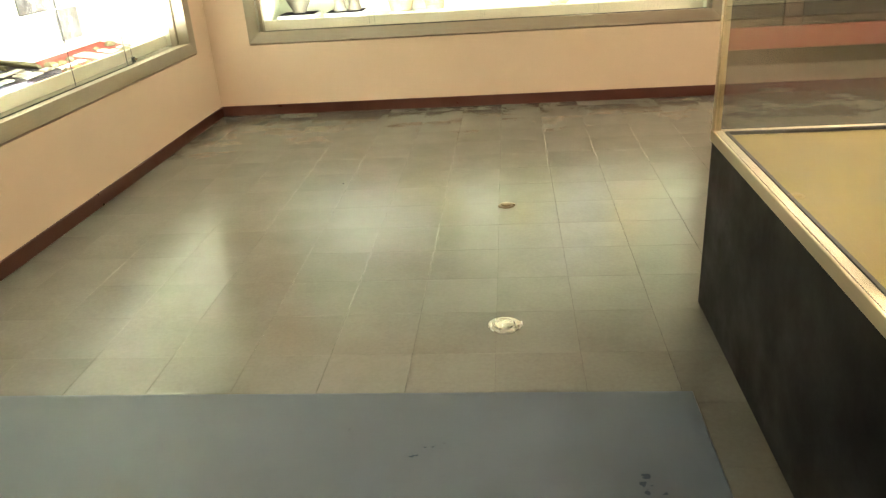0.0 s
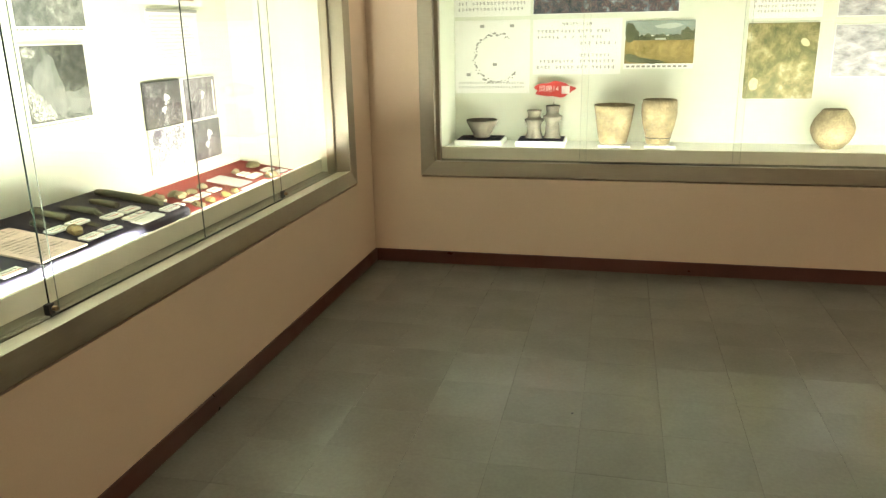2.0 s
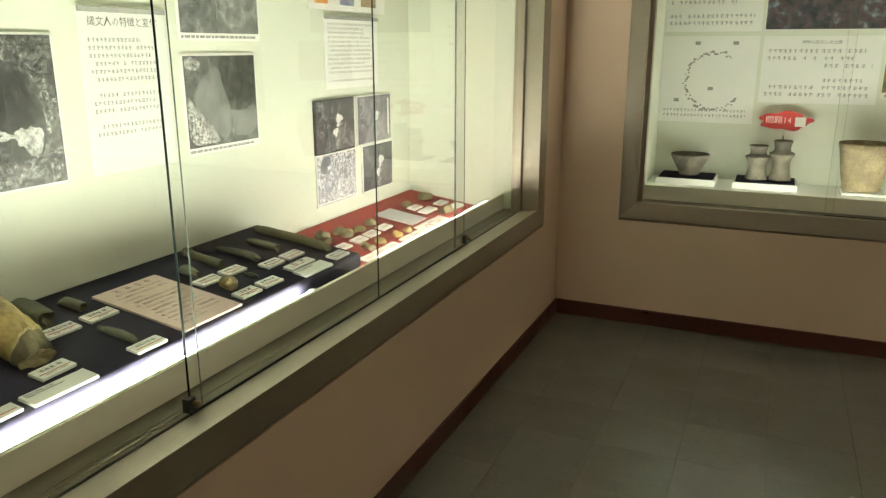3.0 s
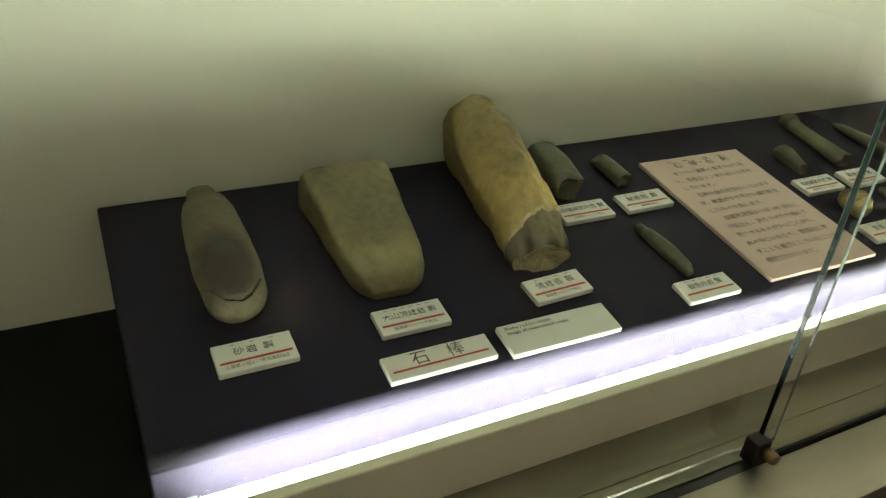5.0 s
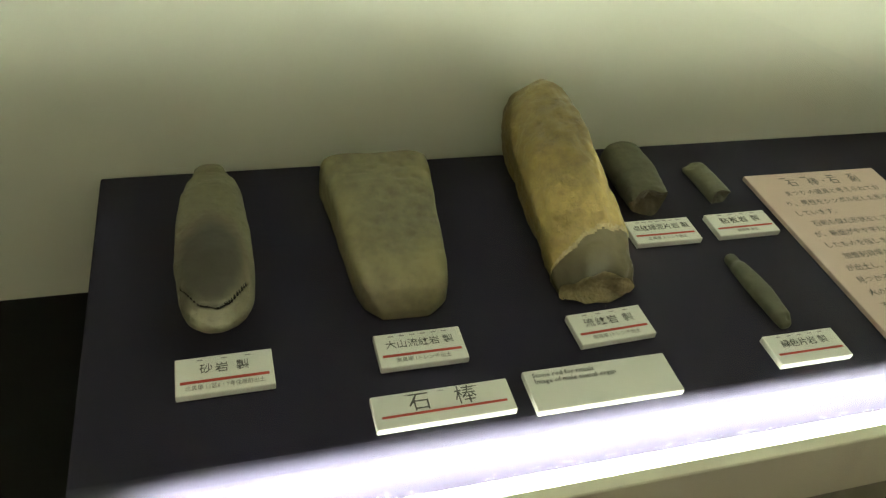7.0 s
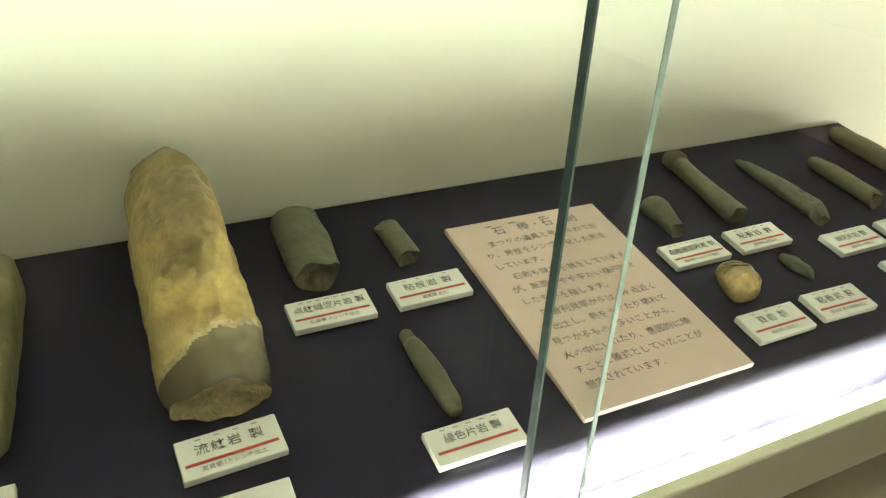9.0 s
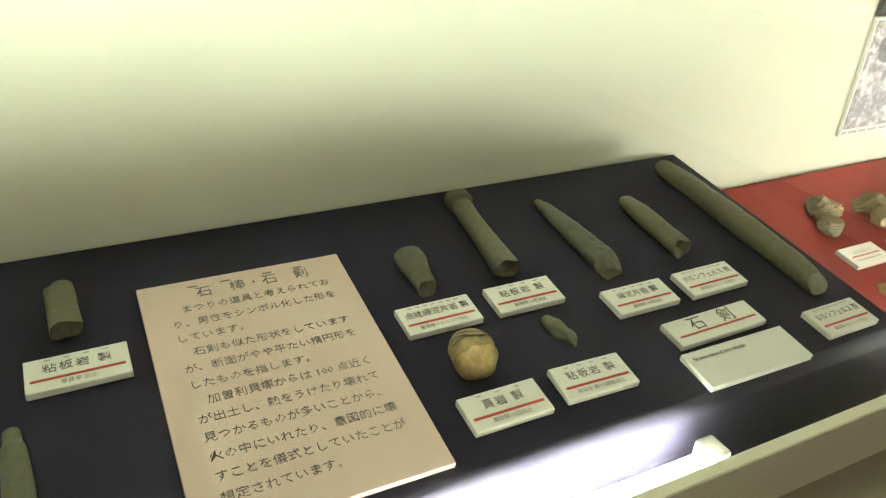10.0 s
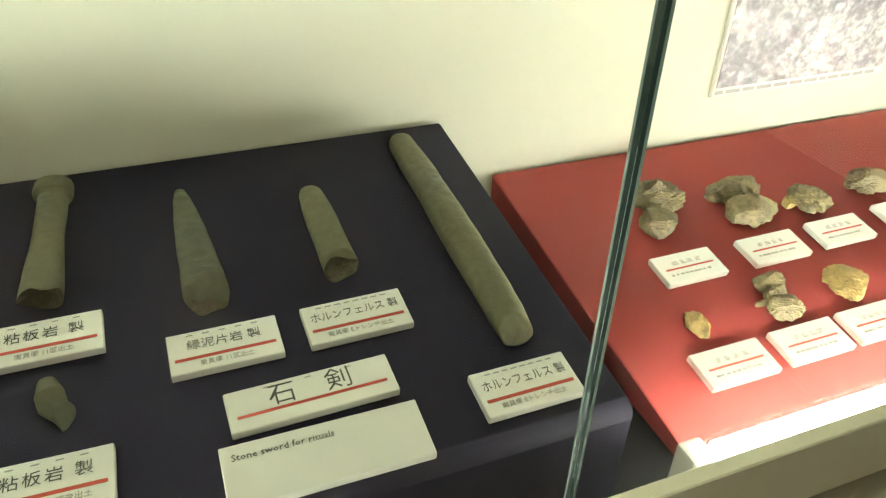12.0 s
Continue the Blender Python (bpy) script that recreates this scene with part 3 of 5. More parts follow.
def rounded(profile, r0=0.0, r1=0.0):
    """Adds rounded tips of that share of the length to a profile."""
    out = []
    if r0:
        for k in (0.0, 0.015, 0.05, 0.13, 0.25, 0.4, 0.6, 0.8):
            s = math.sqrt(max(0.0, 1 - (1 - k) ** 2))
            out.append((r0 * k, max(profile[0][1] * s, 0.0006), max(profile[0][2] * s, 0.0006), profile[0][2]))
        profile = [(max(p[0], r0), p[1], p[2]) for p in profile[:1]] + profile[1:]
    out += profile
    if r1:
        last = out.pop()
        out.append((1 - r1, last[1], last[2]))
        for k in (0.2, 0.4, 0.6, 0.75, 0.87, 0.95, 0.985, 1.0):
            s = math.sqrt(max(0.0, 1 - k ** 2))
            out.append((1 - r1 + r1 * k, max(last[1] * s, 0.0006), max(last[2] * s, 0.0006), last[2]))
    return out


def stained(material, name, colour, centre, radii, soft=0.25, wobble=0.3, line=None, keep_x=-9.0):
    """A copy of a stone's material with a stain or a flaked face of another colour, and a line along its border."""
    m = material.copy()
    m.name = name
    nt = m.node_tree
    b = nt.nodes["Principled BSDF"]
    tc = nt.nodes.new("ShaderNodeTexCoord")
    mp = nt.nodes.new("ShaderNodeMapping")
    mp.vector_type = "TEXTURE"
    mp.inputs["Location"].default_value, mp.inputs["Scale"].default_value = centre, radii
    nt.links.new(tc.outputs["Object"], mp.inputs["Vector"])
    n = noise_node(nt, mp, 1.6, 6, 0.6)
    add = nt.nodes.new("ShaderNodeVectorMath")
    add.operation = "MULTIPLY_ADD"
    add.inputs[1].default_value = (wobble, wobble, wobble)
    nt.links.new(n.outputs["Color"], add.inputs[0])
    nt.links.new(mp.outputs[0], add.inputs[2])
    dist = nt.nodes.new("ShaderNodeVectorMath")
    dist.operation = "DISTANCE"
    dist.inputs[1].default_value = (wobble / 2, wobble / 2, wobble / 2)
    nt.links.new(add.outputs[0], dist.inputs[0])
    before = b.inputs["Base Color"].links[0].from_socket

    def layer(under, stops, tint):
        r = ramp(nt, dist.outputs["Value"], stops)
        mix = nt.nodes.new("ShaderNodeMix")
        mix.data_type = "RGBA"
        fac = r.outputs["Color"]
        if keep_x > -9:
            sx = nt.nodes.new("ShaderNodeSeparateXYZ")
            nt.links.new(tc.outputs["Object"], sx.inputs[0])
            gt = nt.nodes.new("ShaderNodeMath")
            gt.operation = "GREATER_THAN"
            gt.inputs[1].default_value = keep_x
            nt.links.new(sx.outputs["X"], gt.inputs[0])
            mul = nt.nodes.new("ShaderNodeMath")
            mul.operation = "MULTIPLY"
            nt.links.new(gt.outputs[0], mul.inputs[0])
            nt.links.new(fac, mul.inputs[1])
            fac = mul.outputs[0]
        nt.links.new(fac, mix.inputs["Factor"])
        nt.links.new(under, mix.inputs[6])
        mix.inputs[7].default_value = (*tint, 1)
        return mix.outputs[2]

    w, k = (1, 1, 1), (0, 0, 0)
    out = before
    if colour:
        out = layer(out, [(max(0.0, 1 - soft), w), (1.0, k)], colour)
    if line:
        out = layer(out, [(0.955, k), (0.965, w), (0.985, w), (0.997, k)], line)
    nt.links.new(out, b.inputs["Base Color"])
    return m


M_S1 = stained(M_SAND, "sandstone_with_soot", (0.040, 0.034, 0.022), (0.198, -0.003, 0.050), (0.080, 0.044, 0.07), 0.42, 0.5)
M_CRACK = surface("dark_crack", two((0.006, 0.005, 0.003), (0.012, 0.010, 0.007)), 20, 90, 0.9, spec=0.1)
M_CREASED = M_SHALE
for reach in (0.047, 0.052, 0.057):          # dark creases across the knob
    M_CREASED = stained(M_CREASED, "creased_shale", None, (-0.030, 0.003, 0.02), (reach, 0.055, 0.15), 0.1, 0.10, (0.03, 0.021, 0.008))

stone("stone_rod", (-3.563, 2.896), (-3.297, 2.894), rounded([(0.0, 0.004, 0.003, 0.031), (0.01, 0.012, 0.009, 0.031), (0.03, 0.0180, 0.0135, 0.031), (0.08, 0.0208, 0.0165, 0.031), (0.135, 0.0208, 0.0165, 0.031), (0.150, 0.0305, 0.0270), (0.26, 0.0360, 0.030), (0.45, 0.040, 0.031), (0.7, 0.0415, 0.031), (1.0, 0.039, 0.027)], 0.0, 0.17),
      M_S1, "olive-grey sandstone rod with a knob and a sooty patch", 1.0, 0.0026, 2.25, 96, steps=200, break_material=M_CRACK, cracks=((0.2565, -30.0, -0.036, 0.033, 0.004, 0.0018),), pits=((0.105, 0.008, 0.004, 0.002), (0.14, -0.034, 0.005, 0.004)))
rnd = random.Random(21)
dents = [(rnd.uniform(0.02, 0.19), rnd.gauss(0.014, 0.022), rnd.uniform(0.003, 0.0065), rnd.uniform(0.0008, 0.0026)) for k in range(80)]
stone("stone_rod", (-3.513, 3.094), (-3.305, 3.088), [(0.0, 0.064, 0.038), (0.02, 0.066, 0.040), (0.3, 0.064, 0.037), (0.6, 0.060, 0.032), (0.80, 0.057, 0.027), (0.90, 0.055, 0.022), (0.95, 0.052, 0.017), (0.98, 0.047, 0.010), (1.0, 0.042, 0.005)],
      M_RHYO_G, "flat tapering pitted olive-ochre stone slab rod", 2.0, 0.0026, 5.5, 80, steps=110, sides=((0, 1.04, 1.0), (0.05, 1.0, 1.0), (0.5, 0.93, 0.97), (0.8, 0.88, 0.97), (0.93, 0.78, 0.96), (1.0, 0.55, 0.72)), pits=dents)
stone("stone_rod", (-3.588, 3.326), (-3.292, 3.316), [(0.0, 0.030, 0.060), (0.02, 0.038, 0.066), (0.06, 0.043, 0.070), (0.14, 0.048, 0.0715), (0.3, 0.051, 0.069), (0.5, 0.053, 0.063), (0.68, 0.054, 0.053), (0.82, 0.054, 0.040), (0.93, 0.053, 0.026), (1.0, 0.052, 0.017)],
      M_RHYO, "large ochre stone rod with a broken grey lower end", 3.0, 0.0066, 2.15, 96, 0.010, -0.016, steps=150, sides=((0, 1, 0.95), (0.3, 1, 0.88), (0.7, 1, 0.87), (1, 0.88, 0.95)), cuts=(((0.014, -0.012, 0.128), (-0.62, -0.42, 0.66)), ((0.034, 0.024, 0.118), (-0.50, 0.72, 0.48)), ((0.004, 0.0, 0.10), (-1, 0.1, 0.3))),
      pits=((0.075, 0.030, 0.010, 0.010), (0.050, 0.040, 0.008, 0.006), (0.012, 0.0, 0.006, 0.003), (0.105, -0.030, 0.006, 0.002), (0.15, 0.012, 0.007, 0.002), (0.065, -0.040, 0.007, 0.003)), flake=(0.250, -0.30, 3.0, 0.0042, M_CORE), break_material=M_TANBREAK)
stone("stone_rod", (-3.547, 3.460), (-3.438, 3.457), [(0.0, 0.026, 0.023), (0.04, 0.0295, 0.026), (0.5, 0.030, 0.0255), (1.0, 0.0285, 0.0215)], M_SCHIST, "short thick green schist rod fragment", 4.0, 0.003, 2.3, broken=0.014, undercut=0.002, cuts=(((0.092, -0.012, 0.043), (0.45, -0.35, 0.85)),))
stone("stone_rod", (-3.526, 3.573), (-3.446, 3.576), [(0.0, 0.013, 0.008), (0.1, 0.0145, 0.0115), (0.5, 0.0155, 0.0135), (1.0, 0.0155, 0.0125)], M_SLATE, "small hollow-ended slate rod fragment", 5.0, 0.002, broken=0.009, undercut=0.001, cuts=(((0.012, -0.006, 0.020), (-0.4, -0.5, 0.75)),))
stone("stone_rod", (-3.340, 3.521), (-3.217, 3.527), rounded([(0.0, 0.0078, 0.0075), (0.10, 0.0080, 0.0078), (0.14, 0.0076, 0.0075), (0.2, 0.0098, 0.009), (0.6, 0.0125, 0.011), (0.9, 0.0105, 0.009), (1.0, 0.0072, 0.006)], 0.06, 0.03), M_SCHIST, "slim green schist rod with a small knob", 6.0, 0.001, pits=((0.117, 0.002, 0.004, 0.002),))
stone("stone_rod", (-3.468, 3.960), (-3.394, 3.958), rounded([(0.0, 0.018, 0.013), (0.3, 0.0185, 0.014), (0.65, 0.0135, 0.012), (1.0, 0.0125, 0.009)], 0.12), M_SCHIST, "short club-shaped stone rod fragment", 7.0, 0.0012, broken=0.008, undercut=-0.004)
stone("stone_sword", (-3.569, 4.081), (-3.393, 4.066), rounded([(0.0, 0.0145, 0.012), (0.05, 0.0178, 0.014), (0.13, 0.0188, 0.0150), (0.155, 0.0180, 0.0145), (0.165, 0.0138, 0.0125), (0.5, 0.0138, 0.0125), (0.85, 0.0172, 0.0135), (1.0, 0.0183, 0.0145)], 0.05), M_SLATE, "olive slate stone sword with a knobbed head", 8.0, 0.0010, broken=0.012, undercut=0.002, steps=90)
stone("stone_sword", (-3.533, 4.198), (-3.352, 4.202), rounded([(0.0, 0.006, 0.005), (0.12, 0.0095, 0.0075), (0.4, 0.0148, 0.0105), (0.8, 0.0195, 0.0125), (0.93, 0.0205, 0.0125), (1.0, 0.017, 0.010)], 0.05), M_SCHIST, "pointed blade-like stone sword with chipped butt", 9.0, 0.0016, broken=0.014, steps=100,
      pits=((0.128, 0.002, 0.008, 0.003), (0.140, 0.006, 0.007, 0.003), (0.150, -0.004, 0.006, 0.0025)), cuts=(((0.166, 0.004, 0.0175), (0.55, 0.25, 0.8)), ((0.172, -0.008, 0.014), (0.7, -0.4, 0.6))))
stone("stone_sword", (-3.497, 4.327), (-3.362, 4.327), rounded([(0.0, 0.0130, 0.0095), (0.3, 0.0155, 0.0115), (1.0, 0.0175, 0.0125)], 0.1), M_SLATE, "short round-tipped grey stone sword fragment", 10.0, 0.0010, broken=0.008, undercut=-0.003, cuts=(((0.124, 0.0, 0.0225), (0.42, 0.1, 0.9)),))
stone("stone_sword", (-3.562, 4.450), (-3.233, 4.453), rounded([(0.0, 0.0145, 0.0125), (0.2, 0.0168, 0.0155), (0.6, 0.0182, 0.0165), (0.9, 0.0172, 0.0150), (1.0, 0.0155, 0.0115)], 0.05, 0.018), M_SLATE, "long complete olive stone sword", 11.0, 0.0014, steps=140, cuts=(((0.318, 0.0, 0.020), (0.75, -0.1, 0.65)),), cracks=((0.098, 0.0, 0.002, 0.02, 0.003, 0.0014),), pits=((0.145, 0.006, 0.006, 0.0012), (0.26, -0.014, 0.006, 0.002)))
stone("round_stone", (-3.308, 3.958), (-3.253, 3.948), rounded([(0.0, 0.022, 0.018), (0.35, 0.0245, 0.020), (0.75, 0.0245, 0.019), (1.0, 0.020, 0.014)], 0.3, 0.12), M_CREASED, "round golden-brown shale knob with a broken face", 12.0, 0.0016, n=72, steps=110, cracks=((0.019, 3.0, -0.024, 0.024, 0.0022, 0.0014), (0.024, 5.0, -0.022, 0.012, 0.0018, 0.0012)), cuts=(((0.044, 0.003, 0.032), (0.62, 0.12, 0.8)),))
stone("stone_flake", (-3.313, 4.068), (-3.262, 4.079), rounded([(0.0, 0.0078, 0.006), (0.35, 0.0110, 0.0075), (0.7, 0.0105, 0.006), (0.85, 0.007, 0.004), (1.0, 0.001, 0.001)], 0.12), M_SCHIST, "small dark pointed slate flake", 13.0, 0.0008, sides=((0, 1, 1), (0.6, 1.1, 0.9), (0.8, 0.5, 1.5), (1, 0.2, 2.0)), cuts=(((0.036, -0.004, 0.010), (0.3, -0.6, 0.7)),))


# ---- clay fragments on the red board ----
def lump(name, x, y, lobes, label, seed, material=None, facets=6):
    """A modelled clay fragment: chipped lobes (dx, dy, rx, ry, rz) with hollows, ridges and broken faces that run into one another."""
    bm = bmesh.new()
    for j, (dx, dy, rx, ry, rz) in enumerate(lobes):
        rnd = random.Random(int(seed * 100) + j)
        planes = []
        for k in range(facets):
            d = Vector((rnd.uniform(-1, 1), rnd.uniform(-1, 1), rnd.uniform(-0.15, 1))).normalized()
            planes.append((d, rnd.uniform(0.70, 0.95)))
        made = bmesh.ops.create_icosphere(bm, subdivisions=5, radius=1.0)["verts"]
        for v in made:
            d = v.co.normalized()
            q = d * 1.7 + Vector((seed, dx * 40, dy * 40))
            k = 1.05 + 0.22 * noise.noise(q * 1.1) + 0.30 * (0.25 - abs(noise.noise(q * 1.6))) + 0.16 * (0.25 - abs(noise.noise(q * 4.1))) + 0.05 * noise.noise(q * 11)
            p = d * k
            for normal, reach in planes:
                over = p.dot(normal) - reach
                if over > 0:
                    p = p - normal * (over * 0.92)
            p += d * (0.05 * noise.noise(q * 6.0) + 0.035 * noise.noise(q * 14.0))
            v.co = Vector((dx + p.x * rx * 1.12, dy + p.y * ry * 1.12, max(rz * 0.8 + p.z * rz, 0.0006)))
    for f in bm.faces:
        f.smooth = True
    bmesh.ops.recalc_face_normals(bm, faces=bm.faces)
    for e in bm.edges:
        if len(e.link_faces) == 2 and e.calc_face_angle(0.0) > 0.42:
            e.smooth = False
    ob = solid(name, bm, material or M_CLAY, label, "clay fragment", group="clay fragments")
    ob.matrix_basis = on_deck(x, y, 0, 0.0006, RDECK)
    return ob


M_CLAY_Y = surface("golden_fired_clay", [(0.34, (0.12, 0.085, 0.028)), (0.48, (0.21, 0.15, 0.046)), (0.66, (0.33, 0.24, 0.085))], 40, 160, 0.55, bump=0.45, shift=True, distance=0.003)
lump("clay_fragment", -3.483, 4.786, [(0, 0, 0.024, 0.030, 0.017), (-0.004, -0.006, 0.012, 0.014, 0.020), (0.044, -0.024, 0.019, 0.023, 0.014), (0.022, -0.010, 0.012, 0.016, 0.012)], "two-lobed tan clay fragment with modelled face", 1.1)
lump("clay_fragment", -3.473, 4.902, [(0, 0, 0.016, 0.034, 0.015), (0.006, 0.020, 0.014, 0.020, 0.013)], "flat tan clay fragment leaning on another", 2.3)
lump("clay_fragment", -3.428, 4.897, [(0, 0, 0.021, 0.032, 0.018), (-0.004, 0.026, 0.012, 0.016, 0.012)], "tan clay fragment with a hollow face", 2.9)
lump("clay_fragment", -3.430, 5.003, [(0, 0, 0.022, 0.024, 0.013), (0.012, 0.014, 0.010, 0.012, 0.010)], "flat ochre clay fragment", 3.7)
lump("clay_support", -3.432, 4.970, [(0, 0, 0.008, 0.008, 0.008)], "small orange putty support beside a fragment", 3.9, M_CLAY_Y)
lump("clay_fragment", -3.440, 5.123, [(0, 0, 0.019, 0.032, 0.015), (0.010, -0.012, 0.010, 0.014, 0.010)], "rounded olive clay fragment", 4.9)
lump("clay_fragment", -3.280, 4.706, [(0, 0, 0.015, 0.009, 0.010)], "tiny golden clay pellet", 5.2, M_CLAY_Y, 2)
lump("clay_fragment", -3.290, 4.826, [(-0.021, 0.006, 0.014, 0.016, 0.012), (0.0, 0.0, 0.012, 0.013, 0.011), (0.019, -0.002, 0.015, 0.017, 0.012), (0.002, -0.020, 0.003, 0.009, 0.005)], "knobbly brown clay fragment", 6.4)
lump("clay_fragment", -3.283, 4.929, [(0, 0, 0.023, 0.022, 0.013)], "golden rounded clay fragment", 7.6, M_CLAY_Y)
lump("clay_fragment", -3.275, 5.060, [(0, 0, 0.018, 0.024, 0.015), (0.012, 0.010, 0.010, 0.012, 0.010)], "ochre clay fragment on red cloth", 8.1, M_CLAY_Y)
lump("clay_fragment", -3.270, 5.158, [(0, 0, 0.016, 0.020, 0.014)], "small tan clay fragment", 9.3, M_CLAY_Y)
lump("clay_fragment", -3.467, 5.537, [(0, 0, 0.020, 0.028, 0.014)], "brown clay fragment on red cloth", 10.2)
lump("clay_fragment", -3.463, 5.756, [(0, -0.01, 0.028, 0.05, 0.018), (0.004, 0.03, 0.02, 0.03, 0.014)], "long olive clay fragment", 11.4)
lump("clay_fragment", -3.278, 5.600, [(0, 0, 0.024, 0.05, 0.02), (0.006, 0.03, 0.02, 0.024, 0.015)], "long ochre clay fragment", 12.8)

for x, y, w in ((-3.364, 4.755, 0.086), (-3.363, 4.885, 0.088), (-3.366, 5.000, 0.085), (-3.372, 5.125, 0.085), (-3.222, 4.713, 0.090), (-3.223, 4.820, 0.088), (-3.224, 4.920, 0.088), (-3.221, 5.060, 0.088), (-3.222, 5.160, 0.088),
                (-3.416, 5.535, 0.09), (-3.362, 5.730, 0.10)):
    t = thing("exhibit_label", on_deck(x, y, 90, 0.0005, RDECK), "small white caption plate with a red line on red cloth", "label", "caption plates")
    part("plate", box_bm(-w / 2, w / 2, -0.023, 0.023, 0, 0.0085, 0.0008, 1), M_LABEL, t)
    part("red_line", box_bm(-w * 0.40, w * 0.40, -0.003, -0.0005, 0.0086, 0.0089), M_REDLINE, t)
    rnd = random.Random(int(y * 1000))
    bm = bmesh.new()
    for k in range(4):
        for z0, z1 in ((0.0045, 0.0058), (0.0068, 0.0078), (0.0090, 0.0100)):
            a = -w * 0.24 + k * w * 0.13 + rnd.uniform(0, 0.002)
            box(bm, a, a + w * rnd.uniform(0.05, 0.10), z0, z1, 0.0086, 0.0088)
    part("lettering", bm, M_BAR, t)["kind"] = "stuff"
    bm = bmesh.new()
    for k in range(9):
        a = -w * 0.37 + k * w * 0.075
        box(bm, a, a + w * rnd.uniform(0.03, 0.065), -0.0125, -0.0095, 0.0086, 0.0088)
    part("small_lettering", bm, M_BAR, t)["kind"] = "stuff"

for x, y, w, h in ((-3.166, 4.985, 0.14, 0.042), (-3.352, 5.545, 0.13, 0.05), (-3.285, 5.745, 0.12, 0.05), (-3.186, 5.620, 0.16, 0.05)):
    t = thing("exhibit_label", on_deck(x, y, 90, 0.0005, RDECK), "long plain white title plate on the red board", "label", "caption plates")
    part("plate", box_bm(-w / 2, w / 2, -h / 2, h / 2, 0, 0.0085, 0.0008, 1), M_LABEL, t)
t = thing("metal_plaque", on_deck(-3.395, 5.335, 90, 0.0005, RDECK), "grey text plaque lying on red cloth", "plaque")
part("plate", box_bm(-0.075, 0.075, -0.10, 0.10, 0, 0.007, 0.001, 1), surface("grey_plaque_paint", two((0.34, 0.32, 0.32), (0.40, 0.38, 0.37)), 4, 90, 0.5), t)
bm = bmesh.new()
for i in range(9):
    box(bm, -0.06, 0.06 - 0.02 * (i % 3 == 2), 0.078 - i * 0.019, 0.085 - i * 0.019, 0.0071, 0.0073)
part("text_lines", bm, M_GREYINK, t)
t = thing("drawing_sheet", on_deck(-3.222, 5.37, 90, 0.0005, RDECK), "white sheet with a red-orange line drawing", "drawing")
part("sheet", box_bm(-0.14, 0.14, -0.055, 0.055, 0, 0.004, 0.0008, 1), M_LABEL, t)
bm = bmesh.new()
for i, (dx, dy, r) in enumerate(((-0.06, 0.0, 0.034), (0.0, 0.005, 0.04), (0.07, -0.004, 0.03))):
    for k in range(24):
        a, b = 2 * math.pi * k / 24, 2 * math.pi * (k + 1) / 24
        v = [bm.verts.new((dx + rr * math.cos(q), dy + rr * 0.9 * math.sin(q), 0.0043)) for rr, q in ((r, a), (r, b), (r - 0.006, b), (r - 0.006, a))]
        bm.faces.new(v)
part("line_drawing", bm, M_REDLINE, t)

# ---- photographs and texts on the case linings ----
def photo_material(name, stops, scale, pit=None, detail=8.0, stretch=(1, 1, 1)):
    """A printed photograph: broken tones at several sizes, and a soft round shape where pit (x, y, radius, tone) names one."""
    m, nt, b = nodes_of(name)
    mp = coords(nt, stretch)
    n1 = noise_node(nt, mp, scale, detail, 0.68)
    n2 = noise_node(nt, mp, min(scale * 0.28, 8.0), 3.0, 0.5)
    low = nt.nodes.new("ShaderNodeMath")
    low.operation = "MULTIPLY"
    low.inputs[1].default_value = 0.25
    nt.links.new(n2.outputs["Fac"], low.inputs[0])
    both = nt.nodes.new("ShaderNodeMath")
    both.operation = "MULTIPLY_ADD"
    both.inputs[1].default_value = 0.75
    nt.links.new(n1.outputs["Fac"], both.inputs[0])
    nt.links.new(low.outputs[0], both.inputs[2])
    value = both.outputs[0]
    for px, py, radius, tone in pit or ():
        sub = nt.nodes.new("ShaderNodeVectorMath")
        sub.operation = "DISTANCE"
        warp = nt.nodes.new("ShaderNodeVectorMath")
        warp.operation = "MULTIPLY_ADD"
        warp.inputs[1].default_value = (0.16, 0.16, 0)
        nt.links.new(n2.outputs["Color"], warp.inputs[0])
        nt.links.new(mp.outputs[0], warp.inputs[2])
        nt.links.new(warp.outputs[0], sub.inputs[0])
        sub.inputs[1].default_value = (px + 0.08, py + 0.08, 0)
        rg = nt.nodes.new("ShaderNodeMapRange")
        rg.interpolation_type = "SMOOTHSTEP"
        rg.inputs["From Min"].default_value, rg.inputs["From Max"].default_value = radius * 0.8, radius * 1.15
        rg.inputs["To Min"].default_value, rg.inputs["To Max"].default_value = tone, 0.0
        nt.links.new(sub.outputs["Value"], rg.inputs["Value"])
        plus = nt.nodes.new("ShaderNodeMath")
        plus.operation = "ADD"
        nt.links.new(value, plus.inputs[0])
        nt.links.new(rg.outputs[0], plus.inputs[1])
        value = plus.outputs[0]
    r = ramp(nt, value, stops)
    nt.links.new(r.outputs["Color"], b.inputs["Base Color"])
    b.inputs["Roughness"].default_value = 0.4
    return m


